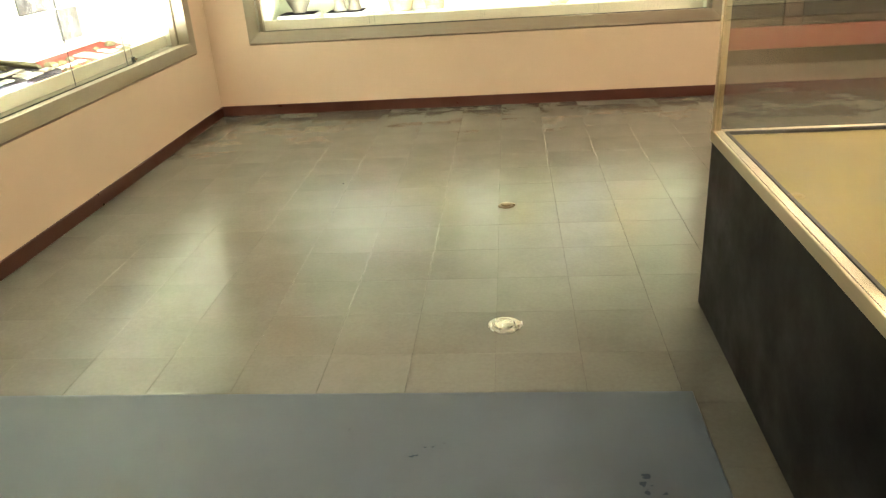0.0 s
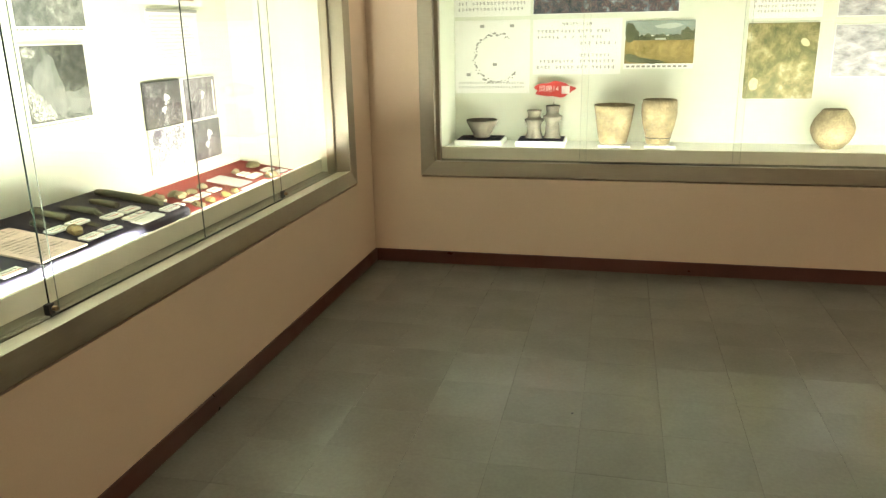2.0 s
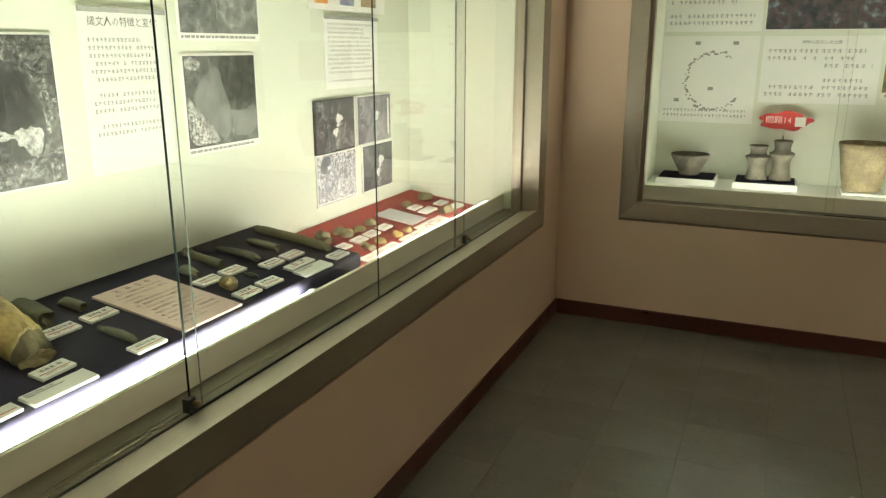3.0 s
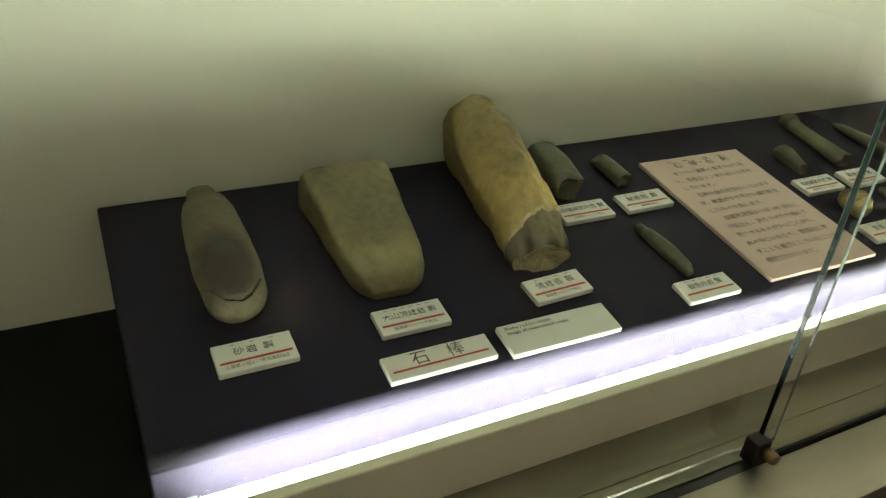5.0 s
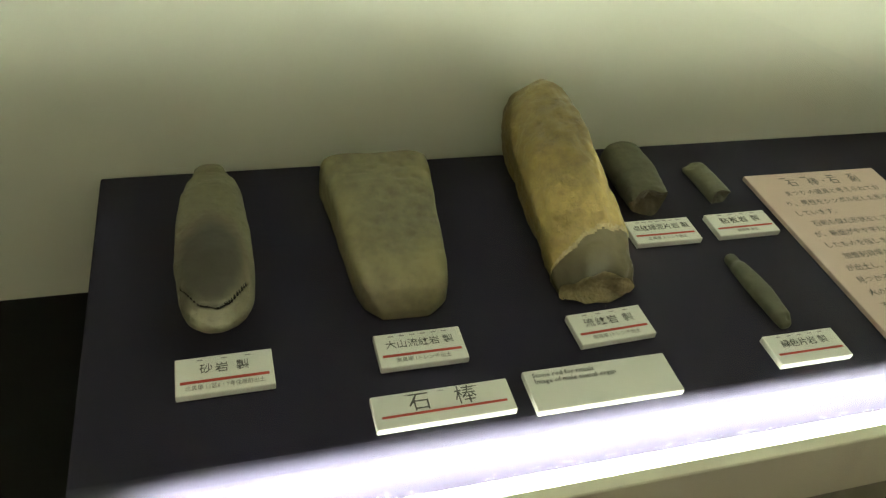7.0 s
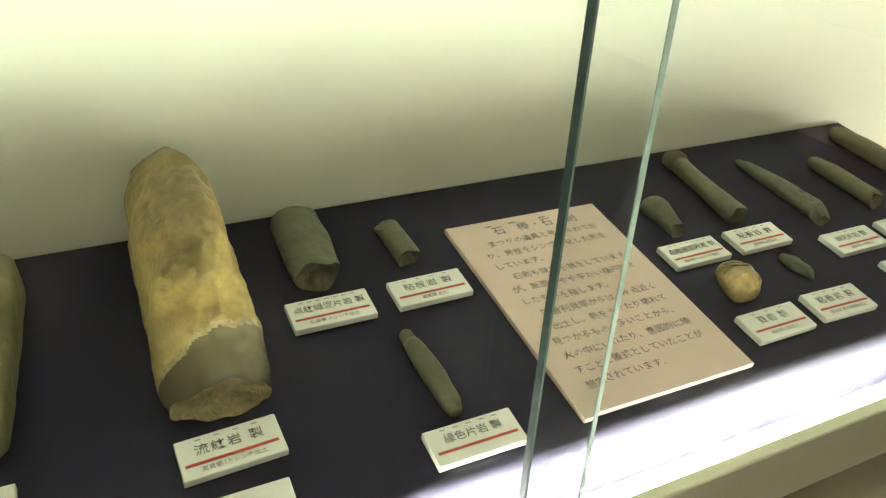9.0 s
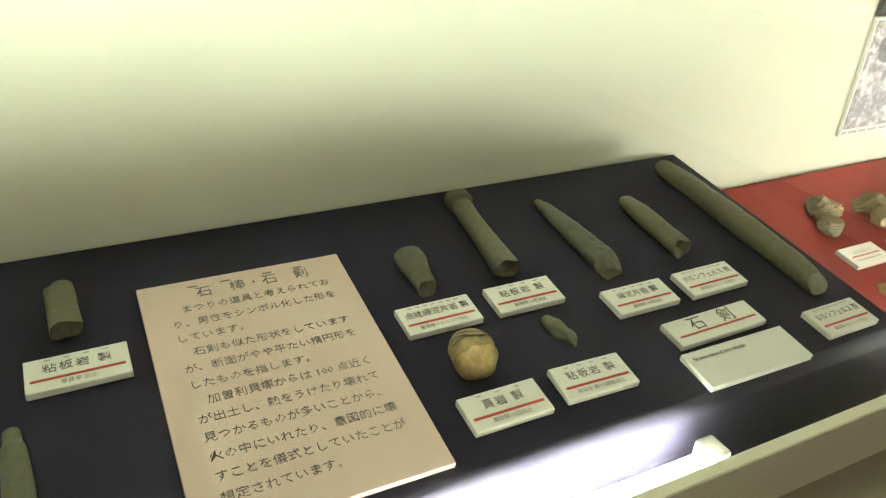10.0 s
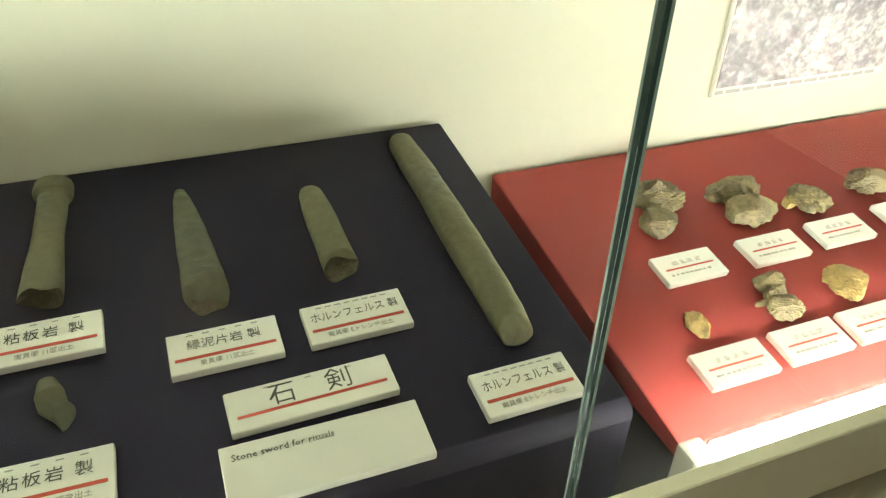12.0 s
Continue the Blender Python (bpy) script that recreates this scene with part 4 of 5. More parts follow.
SOIL = [(0.41, (0.014, 0.014, 0.013)), (0.5, (0.06, 0.06, 0.056)), (0.58, (0.17, 0.17, 0.16)), (0.66, (0.55, 0.55, 0.52))]
LIGHT = [(0.40, (0.04, 0.035, 0.05)), (0.47, (0.17, 0.16, 0.19)), (0.53, (0.38, 0.37, 0.40)), (0.60, (0.68, 0.68, 0.68))]
DIM = [(0.36, (0.05, 0.055, 0.05)), (0.5, (0.14, 0.15, 0.14)), (0.6, (0.27, 0.28, 0.26)), (0.7, (0.6, 0.6, 0.56))]
P_PIT = photo_material("photo_of_a_dug_pit", SOIL, 75)
P_SOIL = photo_material("photo_of_soil", SOIL, 90, ((0.0, 0.0, 0.12, -0.1),))
P_COAST = photo_material("grey_photo_of_a_slope", [(0.36, (0.025, 0.027, 0.024)), (0.5, (0.07, 0.075, 0.068)), (0.6, (0.14, 0.145, 0.13)), (0.7, (0.4, 0.4, 0.37))], 26, ((0.08, 0.06, 0.12, -0.08), (-0.17, -0.13, 0.07, 0.06)))
P_ROOTS = photo_material("grey_photo_of_roots", DIM, 22)
P_DARK1 = photo_material("dark_dig_photo", [(0.38, (0.014, 0.012, 0.014)), (0.52, (0.055, 0.05, 0.058)), (0.63, (0.24, 0.23, 0.24)), (0.7, (0.66, 0.66, 0.66))], 40, ((0.02, 0.03, 0.028, 0.3), (0.01, -0.03, 0.03, 0.22)))
P_DARK2 = photo_material("grey_dig_photo", [(0.36, (0.05, 0.045, 0.055)), (0.5, (0.14, 0.13, 0.15)), (0.62, (0.30, 0.29, 0.31)), (0.72, (0.66, 0.66, 0.66))], 38, ((0.01, 0.02, 0.02, 0.25),))
P_PALE = photo_material("pale_shell_layer_photo", LIGHT, 70, ((-0.09, 0.06, 0.03, -0.2),))
P_GREEN = photo_material("photo_of_undergrowth", [(0.36, (0.012, 0.016, 0.02)), (0.46, (0.045, 0.06, 0.07)), (0.52, (0.11, 0.06, 0.06)), (0.57, (0.10, 0.13, 0.15)), (0.66, (0.34, 0.38, 0.42))], 20)
P_AERIAL = photo_material("aerial_photo_of_woods", [(0.36, (0.075, 0.085, 0.035)), (0.48, (0.19, 0.185, 0.08)), (0.56, (0.34, 0.30, 0.15)), (0.66, (0.60, 0.57, 0.40))], 11, ((0.13, 0.12, 0.03, 0.3), (-0.15, -0.14, 0.035, 0.2)))
P_PLAN = photo_material("grey_ruin_photo", [(0.36, (0.22, 0.21, 0.23)), (0.5, (0.45, 0.44, 0.46)), (0.62, (0.68, 0.68, 0.68))], 9, None, 5.0, (1, 2.2, 1))
P_TAN = photo_material("tan_print", [(0.36, (0.50, 0.36, 0.18)), (0.55, (0.66, 0.50, 0.29)), (0.68, (0.74, 0.60, 0.40))], 5)
M_FIELD = surface("ochre_field_print", two((0.15, 0.12, 0.03), (0.36, 0.27, 0.10)), 14, 70, 0.4, bump=0)
M_SKY = surface("hazy_sky_print", two((0.20, 0.25, 0.22), (0.30, 0.35, 0.31)), 6, 60, 0.4, bump=0)
M_HAZE = surface("pale_haze_print", two((0.36, 0.40, 0.36), (0.46, 0.49, 0.44)), 9, 60, 0.4, bump=0)
M_TREES = surface("tree_line_print", two((0.055, 0.068, 0.035), (0.13, 0.145, 0.075)), 20, 120, 0.4, bump=0)
M_PAPER = surface("matt_white_paper", two((0.74, 0.75, 0.70), (0.80, 0.80, 0.76)), 4, 200, 0.7, bump=0.05)

WX, NY = -3.606, 7.04     # linings of the west and north cases


def west_m(y, z):         # a board on the west lining: its x to the right, its y up, its z into the case
    return pose(WX, y, z) @ pose(0, 0, 0, 90, 0, 90)


def north_m(x, z):
    return pose(x, NY, z, 90, 0, 0)


def photo(m, w, h, material, label, border=0.008, thick=0.006, cap=False, edge=None):
    t = thing("photograph", m, label, "photograph", "photographs in the cases")
    part("board", box_bm(-w / 2, w / 2, -h / 2, h / 2, 0.0005, thick, 0.001, 1), edge or M_PAPER, t)
    part("print", box_bm(-w / 2 + border, w / 2 - border, -h / 2 + border * (3 if cap else 1), h / 2 - border, thick + 0.0002, thick + 0.001), material, t)
    if cap:
        bm = bmesh.new()
        x = -w / 2 + border
        random.seed(int(w * 1000))
        while x < w / 2 - border - 0.03:
            n = random.uniform(0.012, 0.03)
            box(bm, x, x + n, -h / 2 + border * 0.9, -h / 2 + border * 2.0, thick + 0.0001, thick + 0.0006)
            x += n + 0.005
        part("caption", bm, M_BAR, t)["kind"] = "stuff"
    return t


def text_board(m, w, h, rows, label, title="", columns=1, seed=1, size=0.02, top=0.08, bottom=0.02, strip=False):
    """A white board with rows of print too small to read, and a heading where it can be read."""
    t = thing("text_board", m, label, "text board", "text boards in the cases")
    part("board", box_bm(-w / 2, w / 2, -h / 2, h / 2, 0.0005, 0.005, 0.001, 1), M_PAPER, t)
    if strip:
        part("top_strip", box_bm(-w / 2, w / 2, h / 2 - 0.016, h / 2, 0.0052, 0.012, 0.001, 1), M_GREYINK, t, "grey clip strip along the top")
    if title:
        lettering("title", title, size * 1.25, M_INK, t, pose(0, h / 2 - top * 0.5, 0.0053), w * 0.8)
    rnd = random.Random(seed)
    pitch = (h - top - bottom) / rows
    bm = bmesh.new()
    cw = (w - 0.05) / columns
    for c in range(columns):
        for i in range(rows):
            if rnd.random() < 0.12:
                continue
            x, y = -w / 2 + 0.025 + c * cw + (0.02 if rnd.random() < 0.3 else 0.0), h / 2 - top - i * pitch
            end = -w / 2 + 0.025 + (c + 1) * cw - 0.012 - (rnd.random() * cw * 0.4 if rnd.random() < 0.4 else 0)
            while x < end:
                n = min(pitch * 0.62, end - x)          # one character: two or three strokes
                for k in range(rnd.choice((2, 3, 3))):
                    yk = y - pitch * (0.05 + 0.17 * k + rnd.uniform(0, 0.03))
                    a = x + n * rnd.uniform(0, 0.2)
                    box(bm, a, a + n * rnd.uniform(0.5, 0.8), yk - pitch * 0.07, yk, 0.0051, 0.0056)
                a = x + n * rnd.uniform(0.2, 0.6)
                box(bm, a, a + n * 0.14, y - pitch * 0.55, y, 0.0051, 0.0055)
                x += n * 1.08 + (pitch * 0.6 if rnd.random() < 0.06 else 0)
    part("text_lines", bm, M_BAR, t)["kind"] = "stuff"
    return t


photo(west_m(2.86, 1.36), 0.62, 0.47, P_SOIL, "large grey photograph of excavated soil", 0.006)
pit = photo(west_m(3.48, 1.31), 0.465, 0.40, P_PIT, "large grey photograph of a dug burial pit", 0.006)


def tone_shape(name, parent, outline, material, z, smooth=3):
    """A flat printed tone inside a photograph: its outline is rounded by cutting corners and left ragged."""
    pts = [Vector((x, y)) for x, y in outline]
    for k in range(smooth):
        pts = [q for a, b in zip(pts, pts[1:] + pts[:1]) for q in (a.lerp(b, 0.25), a.lerp(b, 0.75))]
    bm = bmesh.new()
    bm.faces.new([bm.verts.new((p.x + 0.008 * noise.noise(Vector((p.x * 90, p.y * 90, 1))), p.y + 0.008 * noise.noise(Vector((p.x * 90, p.y * 90, 5))), z)) for p in pts])
    bmesh.ops.triangulate(bm, faces=bm.faces)
    bmesh.ops.recalc_face_normals(bm, faces=bm.faces)
    if bm.faces and sum(f.normal.z for f in bm.faces) < 0:
        bmesh.ops.reverse_faces(bm, faces=bm.faces)
    return part(name, bm, material, parent)


P_SHADE = photo_material("shaded_earth_print", [(0.3, (0.008, 0.008, 0.008)), (0.55, (0.03, 0.03, 0.028)), (0.75, (0.10, 0.10, 0.095))], 40)
P_BRIGHT = photo_material("bright_earth_print", [(0.38, (0.09, 0.09, 0.085)), (0.5, (0.28, 0.28, 0.26)), (0.64, (0.56, 0.56, 0.53))], 55)
P_MIDSHADE = photo_material("earth_in_half_shade_print", [(0.38, (0.014, 0.014, 0.013)), (0.55, (0.045, 0.045, 0.041)), (0.68, (0.13, 0.13, 0.12))], 60)
tone_shape("shadow_print", pit, ((-0.164, 0.033), (-0.155, -0.035), (-0.104, -0.084), (0.012, -0.122), (0.113, -0.126), (0.175, -0.111), (0.183, -0.013), (0.152, 0.074), (0.105, 0.134), (-0.034, 0.156), (-0.088, 0.120), (-0.127, 0.068)), P_MIDSHADE, 0.0073)
tone_shape("hollow_print", pit, ((-0.099, 0.051), (-0.093, -0.003), (-0.062, -0.044), (0.012, -0.053), (0.067, -0.051), (0.102, -0.037), (0.164, -0.034), (0.149, 0.050), (0.102, 0.111), (-0.034, 0.133), (-0.077, 0.093)), P_SHADE, 0.0074)
tone_shape("rim_print", pit, ((-0.105, 0.055), (-0.099, -0.006), (-0.065, -0.057), (0.012, -0.071), (0.077, -0.066), (0.074, -0.056), (0.012, -0.059), (-0.057, -0.045), (-0.087, -0.004), (-0.093, 0.053)), P_BRIGHT, 0.0076)
tone_shape("flap_print", pit, ((0.077, -0.046), (0.121, -0.040), (0.170, -0.041), (0.167, -0.085), (0.146, -0.130), (0.121, -0.103), (0.093, -0.082)), P_BRIGHT, 0.0077)
tone_shape("bone_print", pit, ((-0.011, -0.033), (0.028, -0.025), (0.062, -0.051), (0.090, -0.052), (0.084, -0.064), (0.051, -0.059), (0.020, -0.037)), P_BRIGHT, 0.0078)
tone_shape("soil_print", pit, ((-0.011, 0.159), (0.067, 0.147), (0.062, 0.113), (0.037, 0.082), (0.022, 0.114), (0.000, 0.114)), P_BRIGHT, 0.0076)
tone_shape("clod_print", pit, ((0.082, 0.085), (0.121, 0.054), (0.149, 0.000), (0.129, -0.008), (0.098, 0.033)), P_MIDSHADE, 0.0076)
text_board(west_m(3.965, 1.3475), 0.325, 0.475, 13, "white text board with a bold black heading", "縄文人の特徴と変化", 1, 3, 0.024, 0.085, 0.10, True)
slope = photo(west_m(4.380, 1.285), 0.385, 0.335, P_COAST, "grey photograph of a slope beside water", 0.008, cap=True)
P_WATER = photo_material("still_water_print", [(0.35, (0.10, 0.105, 0.10)), (0.6, (0.19, 0.195, 0.18))], 14)
P_SHELLS = photo_material("speckled_shell_print", [(0.42, (0.10, 0.10, 0.095)), (0.5, (0.40, 0.40, 0.38)), (0.58, (0.68, 0.68, 0.65))], 90)
tone_shape("water_print", slope, ((-0.02, 0.14), (-0.10, 0.09), (-0.16, 0.01), (-0.09, -0.05), (-0.02, -0.13), (0.03, -0.12), (0.04, -0.02), (0.0, 0.06)), P_WATER, 0.0073)
tone_shape("pond_print", slope, ((0.03, -0.02), (0.10, -0.04), (0.185, 0.0), (0.183, -0.12), (0.06, -0.13), (0.05, -0.08)), P_WATER, 0.0074)
tone_shape("path_print", slope, ((-0.182, 0.02), (-0.165, -0.01), (-0.10, -0.055), (-0.02, -0.135), (-0.09, -0.135), (-0.175, -0.135), (-0.182, -0.06)), P_SHELLS, 0.0075)
tone_shape("ridge_print", slope, ((-0.182, 0.035), (-0.15, 0.0), (-0.08, -0.06), (-0.02, -0.135), (-0.05, -0.135), (-0.10, -0.08), (-0.17, -0.02)), P_BRIGHT, 0.0077)
tone_shape("rock_print", slope, ((-0.182, 0.155), (-0.12, 0.155), (-0.10, 0.13), (-0.13, 0.11), (-0.18, 0.12)), P_BRIGHT, 0.0075)
roots = photo(west_m(4.400, 1.665), 0.42, 0.34, P_ROOTS, "grey photograph with pale branching roots", 0.008, cap=True)
rnd = random.Random(31)
bm = bmesh.new()
for k in range(9):          # pale branching lines in the lower part of the picture
    p, head = Vector((rnd.uniform(0.0, 0.14), rnd.uniform(-0.09, 0.0))), rnd.uniform(0, 6.28)
    for j in range(9):
        head += rnd.uniform(-0.9, 0.9)
        q = p + Vector((math.cos(head), math.sin(head))) * 0.014
        side = Vector((-math.sin(head), math.cos(head))) * 0.0022
        if abs(q.x - 0.02) < 0.17 and -0.12 < q.y < 0.13:
            bm.faces.new([bm.verts.new((c.x, c.y, 0.0074 + 0.0001 * k)) for c in (p - side, q - side, q + side, p + side)])
        p = q
part("root_print", bm, P_BRIGHT, roots)["kind"] = "stuff"
text_board(west_m(5.287, 1.45), 0.465, 0.31, 14, "white board with rows of small print", "", 1, 5, 0.02, 0.03, 0.02, True)
t = thing("text_board", west_m(5.27, 1.74), "white board with small colour pictures", "text board", "text boards in the cases")
part("board", box_bm(-0.33, 0.33, -0.115, 0.115, 0.0005, 0.005, 0.001, 1), M_PAPER, t)
for x, w, mt in ((-0.23, 0.10, "orange"), (-0.02, 0.12, "blue"), (0.17, 0.14, "brown")):
    tone = {"orange": ((0.62, 0.20, 0.03), (0.75, 0.42, 0.12)), "blue": ((0.10, 0.12, 0.30), (0.45, 0.45, 0.5)), "brown": ((0.16, 0.10, 0.06), (0.5, 0.36, 0.2))}[mt]
    part("picture", box_bm(x - w / 2, x + w / 2, -0.09, 0.06, 0.0052, 0.006), surface(mt + "_picture_print", two(*tone), 14, 60, 0.45, bump=0), t)
photo(west_m(5.107, 1.138), 0.325, 0.232, P_DARK1, "dark square dig photograph in a black mount", 0.007, 0.012, edge=M_RUBBER)
photo(west_m(5.468, 1.138), 0.336, 0.232, P_DARK2, "square grey dig photograph with a scale bar", 0.006, 0.010)
photo(west_m(5.114, 0.905), 0.335, 0.228, P_PALE, "pale photograph of a shell layer", 0.005, 0.008, cap=True)
photo(west_m(5.492, 0.905), 0.306, 0.228, P_DARK1, "square dark dig photograph", 0.006, 0.010)
# scale bars in the dig photographs
photo_bar = box_bm(0.128, 0.142, -0.085, 0.09, 0.0112, 0.0116)
part("scale_bar", photo_bar, M_PAPER, [o for o in scene.objects if o.name.startswith("photograph") and abs(o.matrix_basis.translation.y - 5.468) < 0.01][0])

# north lining
t = text_board(north_m(-2.205, 1.285), 0.535, 0.50, 2, "white sheet with a dotted circular plan", "", 1, 11, 0.02, 0.42)
bm = bmesh.new()
rnd = random.Random(4)
for i in range(58):
    a = radians(60 + i * 4.6)
    r = 0.165 + rnd.uniform(-0.012, 0.012)
    cx, cy, s = 0.04 + r * math.cos(a), -0.01 + r * math.sin(a), rnd.uniform(0.004, 0.009)
    box(bm, cx - s, cx + s, cy - s * 0.8, cy + s * 0.8, 0.0051, 0.0056)
for cx, cy in ((-0.07, 0.21), (0.14, 0.21), (-0.17, -0.12), (0.02, -0.05)):
    box(bm, cx - 0.015, cx + 0.015, cy - 0.01, cy + 0.01, 0.0051, 0.0056)
part("dotted_circle", bm, M_BAR, t)["kind"] = "stuff"
text_board(north_m(-2.205, 1.72), 0.535, 0.32, 7, "white sheet with small print", "", 1, 12, 0.02, 0.03)
text_board(north_m(-1.617, 1.348), 0.60, 0.37, 7, "white two-column text board with a heading", "特殊な形をした土器", 2, 13, 0.018, 0.07)
photo(north_m(-1.438, 1.77), 0.965, 0.41, P_GREEN, "wide dark photograph of undergrowth", 0.004)
t = thing("photograph", north_m(-1.07, 1.372), "colour photograph of an ochre field below hazy trees", "photograph", "photographs in the cases")
part("board", box_bm(-0.228, 0.228, -0.175, 0.142, 0.0005, 0.006, 0.001, 1), M_PAPER, t)
part("sky_print", box_bm(-0.225, 0.225, 0.045, 0.14, 0.0062, 0.007), M_SKY, t)
part("field_print", box_bm(-0.225, 0.225, -0.14, 0.012, 0.0062, 0.007), M_FIELD, t)
bm = bmesh.new()
for i in range(46):
    x = -0.222 + i * 0.0097
    h = 0.035 + 0.028 * noise.noise(Vector((i * 0.31, 2.0, 0))) + (0.035 if i < 9 or i > 36 else 0)
    box(bm, x, x + 0.0098, 0.0122, 0.0122 + max(h, 0.012), 0.0072, 0.0076)
part("tree_print", bm, M_TREES, t)
tone_shape("grass_print", t, ((-0.224, -0.139), (-0.224, -0.06), (-0.12, -0.10), (0.02, -0.118), (0.06, -0.139)), M_TREES, 0.0074)
tone_shape("near_tree_print", t, ((-0.224, 0.0), (-0.224, 0.135), (-0.17, 0.12), (-0.15, 0.06), (-0.17, 0.0)), M_TREES, 0.0079)
tone_shape("cloud_print", t, ((-0.05, 0.10), (0.04, 0.125), (0.16, 0.115), (0.12, 0.09), (0.02, 0.085)), M_HAZE, 0.0075)
part("house_print", box_bm(-0.03, 0.04, 0.014, 0.026, 0.0077, 0.0081), M_HAZE, t)
bm = bmesh.new()
for i in range(12):
    box(bm, -0.21 + i * 0.034, -0.188 + i * 0.034, -0.165, -0.152, 0.0061, 0.0065)
part("caption", bm, M_BAR, t)["kind"] = "stuff"
photo(north_m(-0.302, 1.24), 0.44, 0.49, P_AERIAL, "green aerial photograph of woods and paths", 0.004, cap=False)
photo(north_m(0.235, 1.30), 0.46, 0.33, P_PLAN, "grey photograph of rectangular dug pits", 0.006)
photo(north_m(0.235, 1.66), 0.46, 0.30, P_PLAN, "grey photograph of an excavation", 0.006)
photo(north_m(0.72, 1.34), 0.40, 0.40, P_TAN, "tan printed sheet with pale border", 0.01)
text_board(north_m(-0.30, 1.66), 0.44, 0.30, 8, "white board with small print", "", 1, 15, 0.02, 0.03)

# ---- vessels in the north case ----
SHELF = 0.700


def vessel(name, x, y, z, outer, material, label, wall=0.012, wobble=0.02, seed=0.0):
    """A hand-built pot: its outside, its rim and its hollow inside."""
    inner = [(max(r - wall, 0.002), h) for r, h in outer[1:]]
    prof = [(0.001, outer[0][1])] + outer + [(outer[-1][0] - wall * 0.5, outer[-1][1] + 0.004)] + inner[::-1] + [(0.001, outer[0][1] + wall)]
    bm = lathe(bmesh.new(), prof, 56, wobble, seed)
    ob = solid(name, bm, material, label, "pottery", group="vessels on the white shelf", smooth=True)
    ob.matrix_basis = pose(x, y, z)
    return ob


def stand(x, y, w, d, h, label):
    t = thing("display_stand", pose(x, y, SHELF), label, "stand", "low display stands")
    part("body", box_bm(-w / 2, w / 2, -d / 2, d / 2, 0.0005, h, 0.002, 1), M_SHELF, t)
    part("cloth_top", box_bm(-w / 2 + 0.012, w / 2 - 0.012, -d / 2 + 0.012, d / 2 - 0.012, h + 0.0002, h + 0.006, 0.002, 1), M_NAVY, t, "dark cloth pad")


def plate(x, y, r):
    bm = box_bm(-r, r, -r, r, 0.0005, 0.014, 0.002, 1)
    solid("acrylic_plate", bm, M_LABEL, "thin white plate under a pot", "plate", group="plates under pots").matrix_basis = pose(x, y, SHELF)


stand(-2.255, 6.86, 0.33, 0.26, 0.036, "low white stand with a dark cloth top under a bowl")
stand(-1.83, 6.86, 0.335, 0.26, 0.036, "low white stand with a dark cloth top under two cups")
vessel("bowl", -2.25, 6.87, SHELF + 0.043, [(0.050, 0), (0.056, 0.004), (0.066, 0.03), (0.088, 0.07), (0.106, 0.105), (0.110, 0.120)], M_POT_D, "small flaring dark earthenware bowl", 0.010, 0.03, 1.0)
for x, y, s, sd in ((-1.880, 6.85, 1.0, 2.0), (-1.756, 6.87, 1.16, 3.0)):
    vessel("stand_shaped_vessel", x, y, SHELF + 0.043, [(r * 1.0, h * s) for r, h in ((0.058, 0), (0.060, 0.006), (0.050, 0.04), (0.046, 0.085), (0.054, 0.108), (0.066, 0.122), (0.066, 0.132), (0.046, 0.140), (0.042, 0.155), (0.047, 0.180), (0.051, 0.190))], M_POT_D, "waisted grey earthenware stand vessel with flared rim", 0.009, 0.03, sd)
plate(-1.337, 6.86, 0.105), plate(-1.04, 6.86, 0.10)
vessel("deep_pot", -1.345, 6.87, SHELF + 0.0145, [(0.086, 0), (0.092, 0.006), (0.108, 0.08), (0.120, 0.16), (0.130, 0.225), (0.137, 0.255)], M_POT, "cream bucket-shaped earthenware pot", 0.012, 0.03, 4.0)
vessel("deep_pot", -1.05, 6.87, SHELF + 0.0145, [(0.074, 0), (0.078, 0.006), (0.084, 0.05), (0.104, 0.12), (0.117, 0.20), (0.116, 0.26), (0.110, 0.29)], M_POT, "tall ochre earthenware pot with a slightly drawn-in rim", 0.012, 0.03, 5.0)
bm = lathe(bmesh.new(), [(0.0845, 0.0), (0.0855, 0.001), (0.0855, 0.005), (0.0845, 0.006)], 48)
solid("support_ring", bm, M_RUBBER, "thin dark ring round the foot of a pot", "ring").matrix_basis = pose(-1.05, 6.87, SHELF + 0.055)
vessel("round_pot", 0.022, 6.87, SHELF + 0.0005, [(0.060, 0), (0.068, 0.006), (0.105, 0.045), (0.130, 0.10), (0.132, 0.135), (0.115, 0.185), (0.085, 0.225), (0.072, 0.245)], M_POT, "round globular earthenware jar with a narrow mouth", 0.012, 0.03, 6.0)

M_SIGNRED = surface("sign_red_print", two((0.33, 0.014, 0.012), (0.40, 0.022, 0.018)), 9, 120, 0.6, bump=0)
# red quiz sign standing behind the cups
t = thing("quiz_sign", pose(-1.76, 6.985, SHELF), "red cloud-shaped sign with white lettering on a thin rod", "sign")
bm = bmesh.new()
pts = []
for i in range(48):
    a = 2 * math.pi * i / 48
    k = 1 + 0.10 * math.sin(5 * a + 1) + 0.05 * math.sin(9 * a)
    pts.append((0.135 * k * math.cos(a), 0.052 * k * math.sin(a)))
front, back = [bm.verts.new((x, -0.003, z + 0.365)) for x, z in pts], [bm.verts.new((x, 0.0, z + 0.365)) for x, z in pts]
bm.faces.new(front), bm.faces.new(back[::-1])
for i in range(48):
    bm.faces.new((front[i], front[(i + 1) % 48], back[(i + 1) % 48], back[i]))
part("face", bm, M_SIGNRED, t)
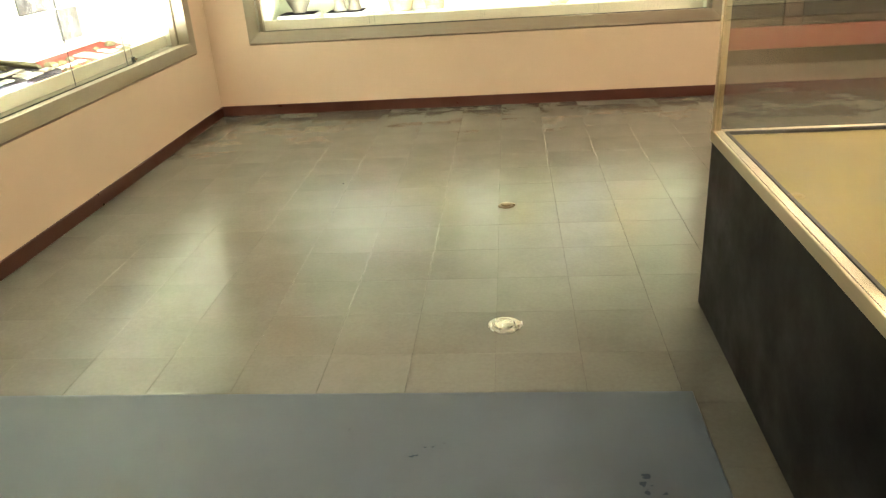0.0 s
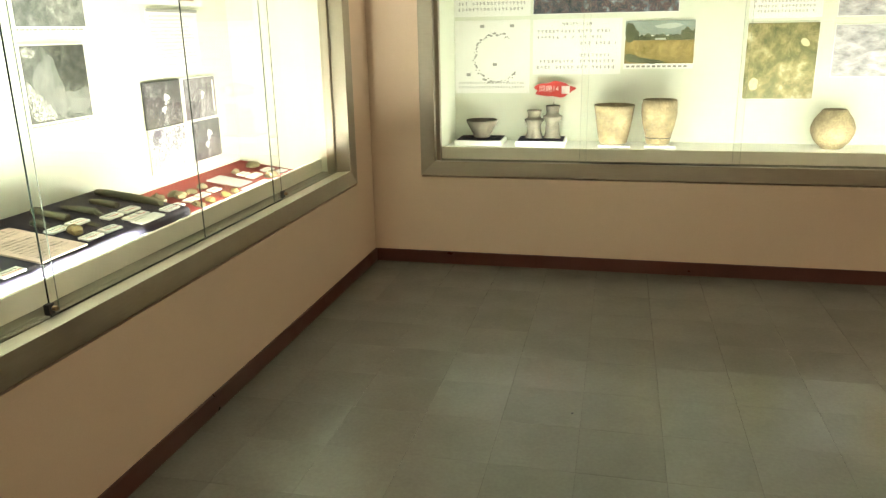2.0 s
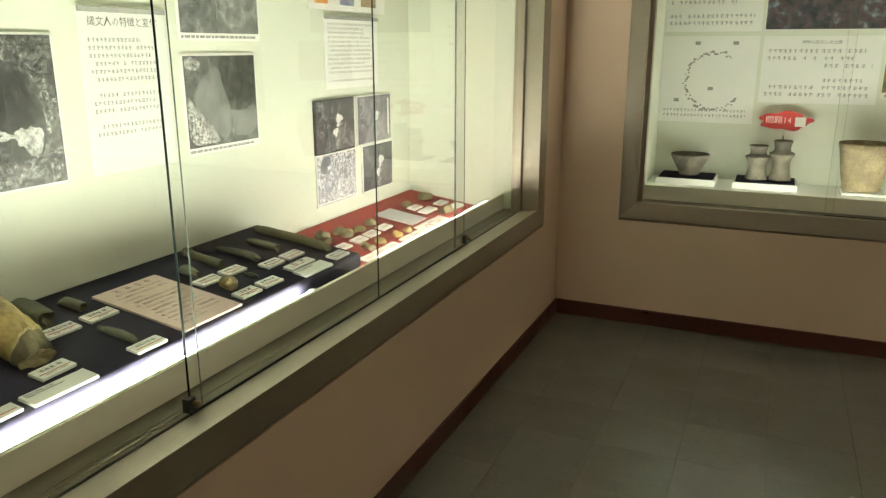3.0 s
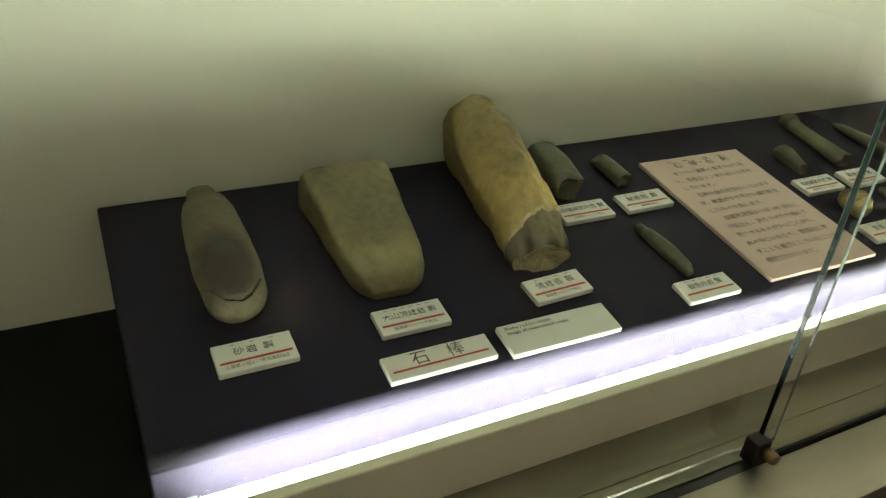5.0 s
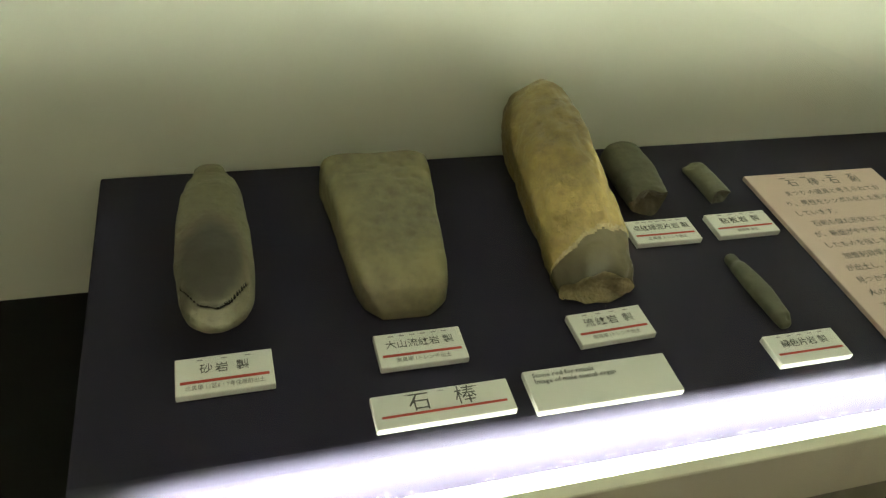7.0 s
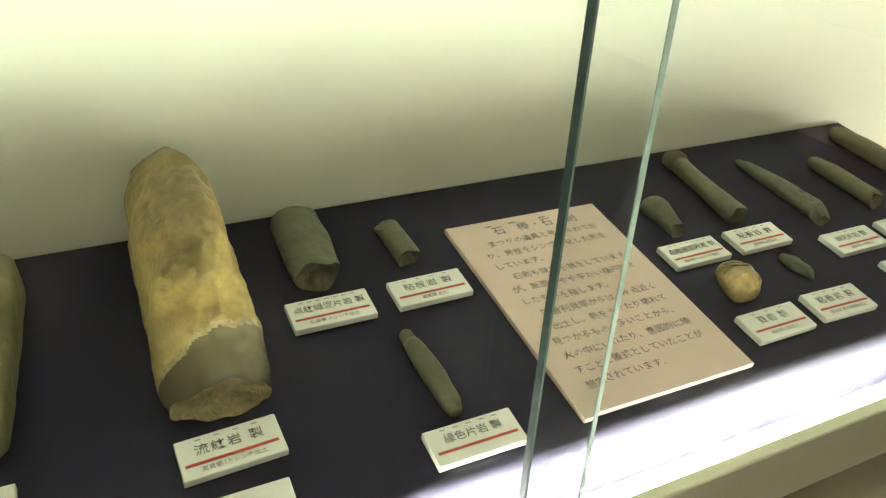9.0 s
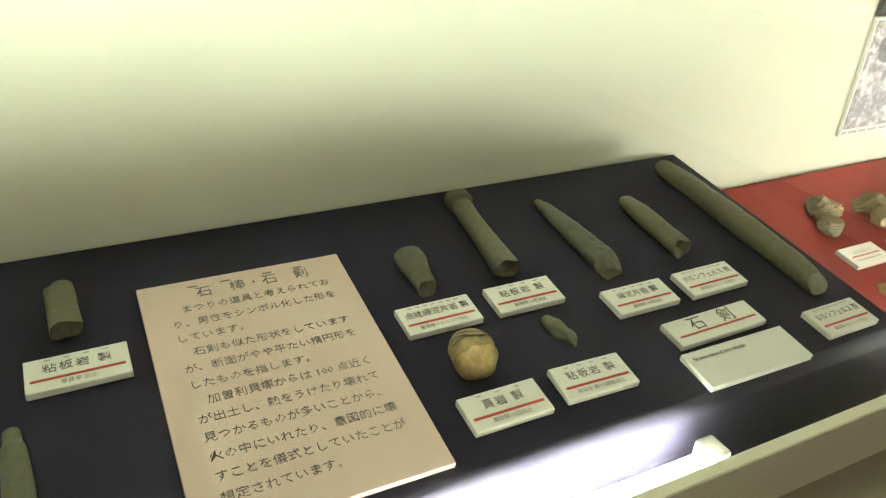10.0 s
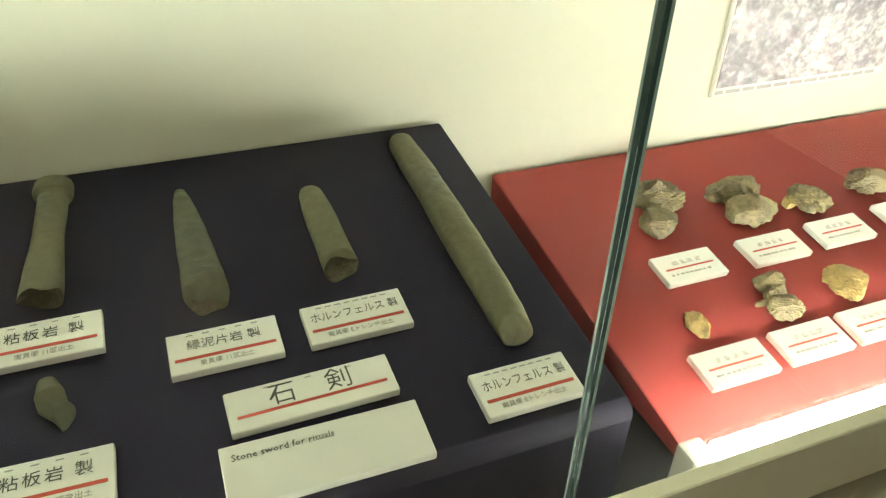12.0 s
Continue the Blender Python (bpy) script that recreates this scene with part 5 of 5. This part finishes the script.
lettering("lettering", "問題14", 0.046, M_PAPER, t, pose(-0.035, -0.0036, 0.367, 90, 0, 0), 0.15)
part("white_shape", box_bm(0.052, 0.108, -0.0045, -0.0032, 0.335, 0.388, 0.0005, 1), M_PAPER, t)
part("rod", lathe(bmesh.new(), [(0.001, 0), (0.003, 0.0005), (0.003, 0.34), (0.001, 0.3405)], 10), M_CHROME, t)
part("foot", box_bm(-0.03, 0.03, -0.02, 0.02, 0.0003, 0.004, 0.001, 1), M_CHROME, t)

# ---- free-standing showcase ----
SX, SY = 0.305, 2.77
sc = thing("table_showcase", pose(SX, SY, 0), "black-based table showcase with champagne metal rim and glass hood", "showcase")
part("base", box_bm(0.0, 1.1, -2.3, 0.0, 0.0005, 0.656, 0.003, 2), M_DARKLAM, sc)
part("deck_panel", box_bm(0.05, 1.05, -2.25, -0.05, 0.657, 0.690), M_CORK, sc, "ochre cloth lining")
for b in ((-0.006, 0.036, -2.306, 0.006), (1.064, 1.106, -2.306, 0.006), (0.0365, 1.0635, -0.036, 0.006), (0.0365, 1.0635, -2.306, -2.264)):
    part("rim_bar", box_bm(*b, 0.657, 0.700, 0.005, 3), M_BRASS, sc)
for x, y in ((-0.004, -0.026), (1.074, -0.026), (-0.004, -2.304), (1.074, -2.304)):
    part("corner_post", box_bm(x, x + 0.03, y, y + 0.03, 0.7005, 1.55, 0.003, 2), M_BRASS, sc)
for b in ((-0.004, 0.026, -2.304, 0.004), (1.074, 1.104, -2.304, 0.004), (0.0265, 1.0735, -0.026, 0.004), (0.0265, 1.0735, -2.304, -2.274)):
    part("hood_bar", box_bm(*b, 1.551, 1.58, 0.003, 2), M_BRASS, sc)
g = part("glass_top", box_bm(0.0265, 1.0735, -2.2735, -0.0265, 1.56, 1.566), M_GLASS, sc)
g.visible_shadow = False
for b in ((0.0, 0.006, -2.27, -0.03), (1.094, 1.1, -2.27, -0.03), (0.03, 1.07, -0.006, 0.0), (0.03, 1.07, -2.3, -2.294)):
    g = part("glass_pane", box_bm(*b, 0.701, 1.55), M_GLASS, sc)
    g.visible_shadow = False
for b in ((0.0365, 0.046, -2.26, -0.04), (0.04, 1.06, -0.046, -0.0365)):
    part("gasket", box_bm(*b, 0.690, 0.702), M_RUBBER, sc)

# ---- floor outlets ----
def floor_outlet(x, y, material, lid, label, size=1.0):
    t = thing("floor_outlet", pose(x, y, 0.0) @ Matrix.Diagonal((size, size, 1, 1)), label, "floor outlet", "floor outlets")
    part("ring", lathe(bmesh.new(), [(0.001, 0.0003), (0.062, 0.0003), (0.064, 0.002), (0.060, 0.005), (0.046, 0.007), (0.044, 0.0055), (0.001, 0.005)], 48), material, t, "", True)
    part("lid", lathe(bmesh.new(), [(0.001, 0.0052), (0.040, 0.0052), (0.041, 0.008), (0.034, 0.013), (0.014, 0.016), (0.001, 0.0165)], 40), lid, t, "", True)
    part("hinge", box_bm(0.048, 0.068, -0.012, 0.012, 0.0004, 0.012, 0.002, 2), material, t)


floor_outlet(-0.458, 2.609, M_CHROME, M_CHROME, "round chrome floor outlet cover set in the tiles")
floor_outlet(-0.452, 3.895, M_OLDBRASS, M_OLDBRASS, "small round worn brass floor outlet cover in the tiles", 0.7)


# a crumb of dirt
bm = bmesh.new()
for v in bmesh.ops.create_icosphere(bm, subdivisions=2, radius=1.0)["verts"]:
    k = 1 + 0.4 * noise.noise(v.co * 1.7)
    v.co = Vector((v.co.x * 0.006 * k, v.co.y * 0.0045 * k, max(0.003 + v.co.z * 0.004 * k, 0.0)))
solid("crumb", bm, M_RUBBER, "tiny dark crumb of dirt on the floor tiles", "crumb", smooth=True).matrix_basis = pose(-1.440, 4.348, 0.0002)

# ---- ceiling lamps (unseen, added to light the room) ----
def downlight(x, y):
    t = thing("assumed_downlight", pose(x, y, CEIL), "assumed, unseen round warm downlight in the ceiling", "ceiling lamp", "ceiling downlights")
    part("rim", lathe(bmesh.new(), [(0.085, -0.001), (0.11, -0.001), (0.112, -0.006), (0.10, -0.012), (0.086, -0.008)], 32), M_CAP, t, "", True)
    part("diffuser", lathe(bmesh.new(), [(0.001, -0.010), (0.0845, -0.010), (0.0845, -0.0125), (0.001, -0.0135)], 32), M_DOWN, t, "lit warm diffuser")


# places chosen to light the display walls; the last gives the floor glint
for x, y in ((1.9, 4.2), (1.9, 0.8), (3.4, 2.6), (-0.6, -1.8), (1.0, -1.8), (2.2, 6.75)):
    downlight(x, y)

# ---- floor tiles ----
TS = 0.305
solid("floor", box_bm(-3.9, 5.0, -3.2, 9.2, -0.12, -0.006), M_GROUT, "grey vinyl-tiled floor with thin dark joints", "floor", "structure")
floor_ob = bpy.data.objects["floor"]
tile_me = to_mesh("tile", box_bm(0.0003, TS - 0.0003, 0.0003, TS - 0.0003, -0.006, 0.0, 0.0006, 1), M_TILE)
rest = bmesh.new()
rnd = random.Random(8)
for i in range(-8, 19):
    for j in range(-21, 16):
        x, y = -0.49 + i * TS, 3.02 + j * TS
        if x > 4.7 or y > 7.5:
            continue
        if x < 1.0 and 1.9 < y < 6.3:
            ob = new("tile", tile_me)
            ob.parent = floor_ob
            ob.matrix_basis = pose(x, y, rnd.uniform(-0.0001, 0.0), rnd.uniform(-0.007, 0.007), rnd.uniform(-0.007, 0.007), 0)
        else:
            box(rest, x + 0.0003, x + TS - 0.0003, y + 0.0003, y + TS - 0.0003, -0.006, -0.0002)
ob = part("outer_tiles", rest, M_TILE, floor_ob)
ob["kind"] = "stuff"
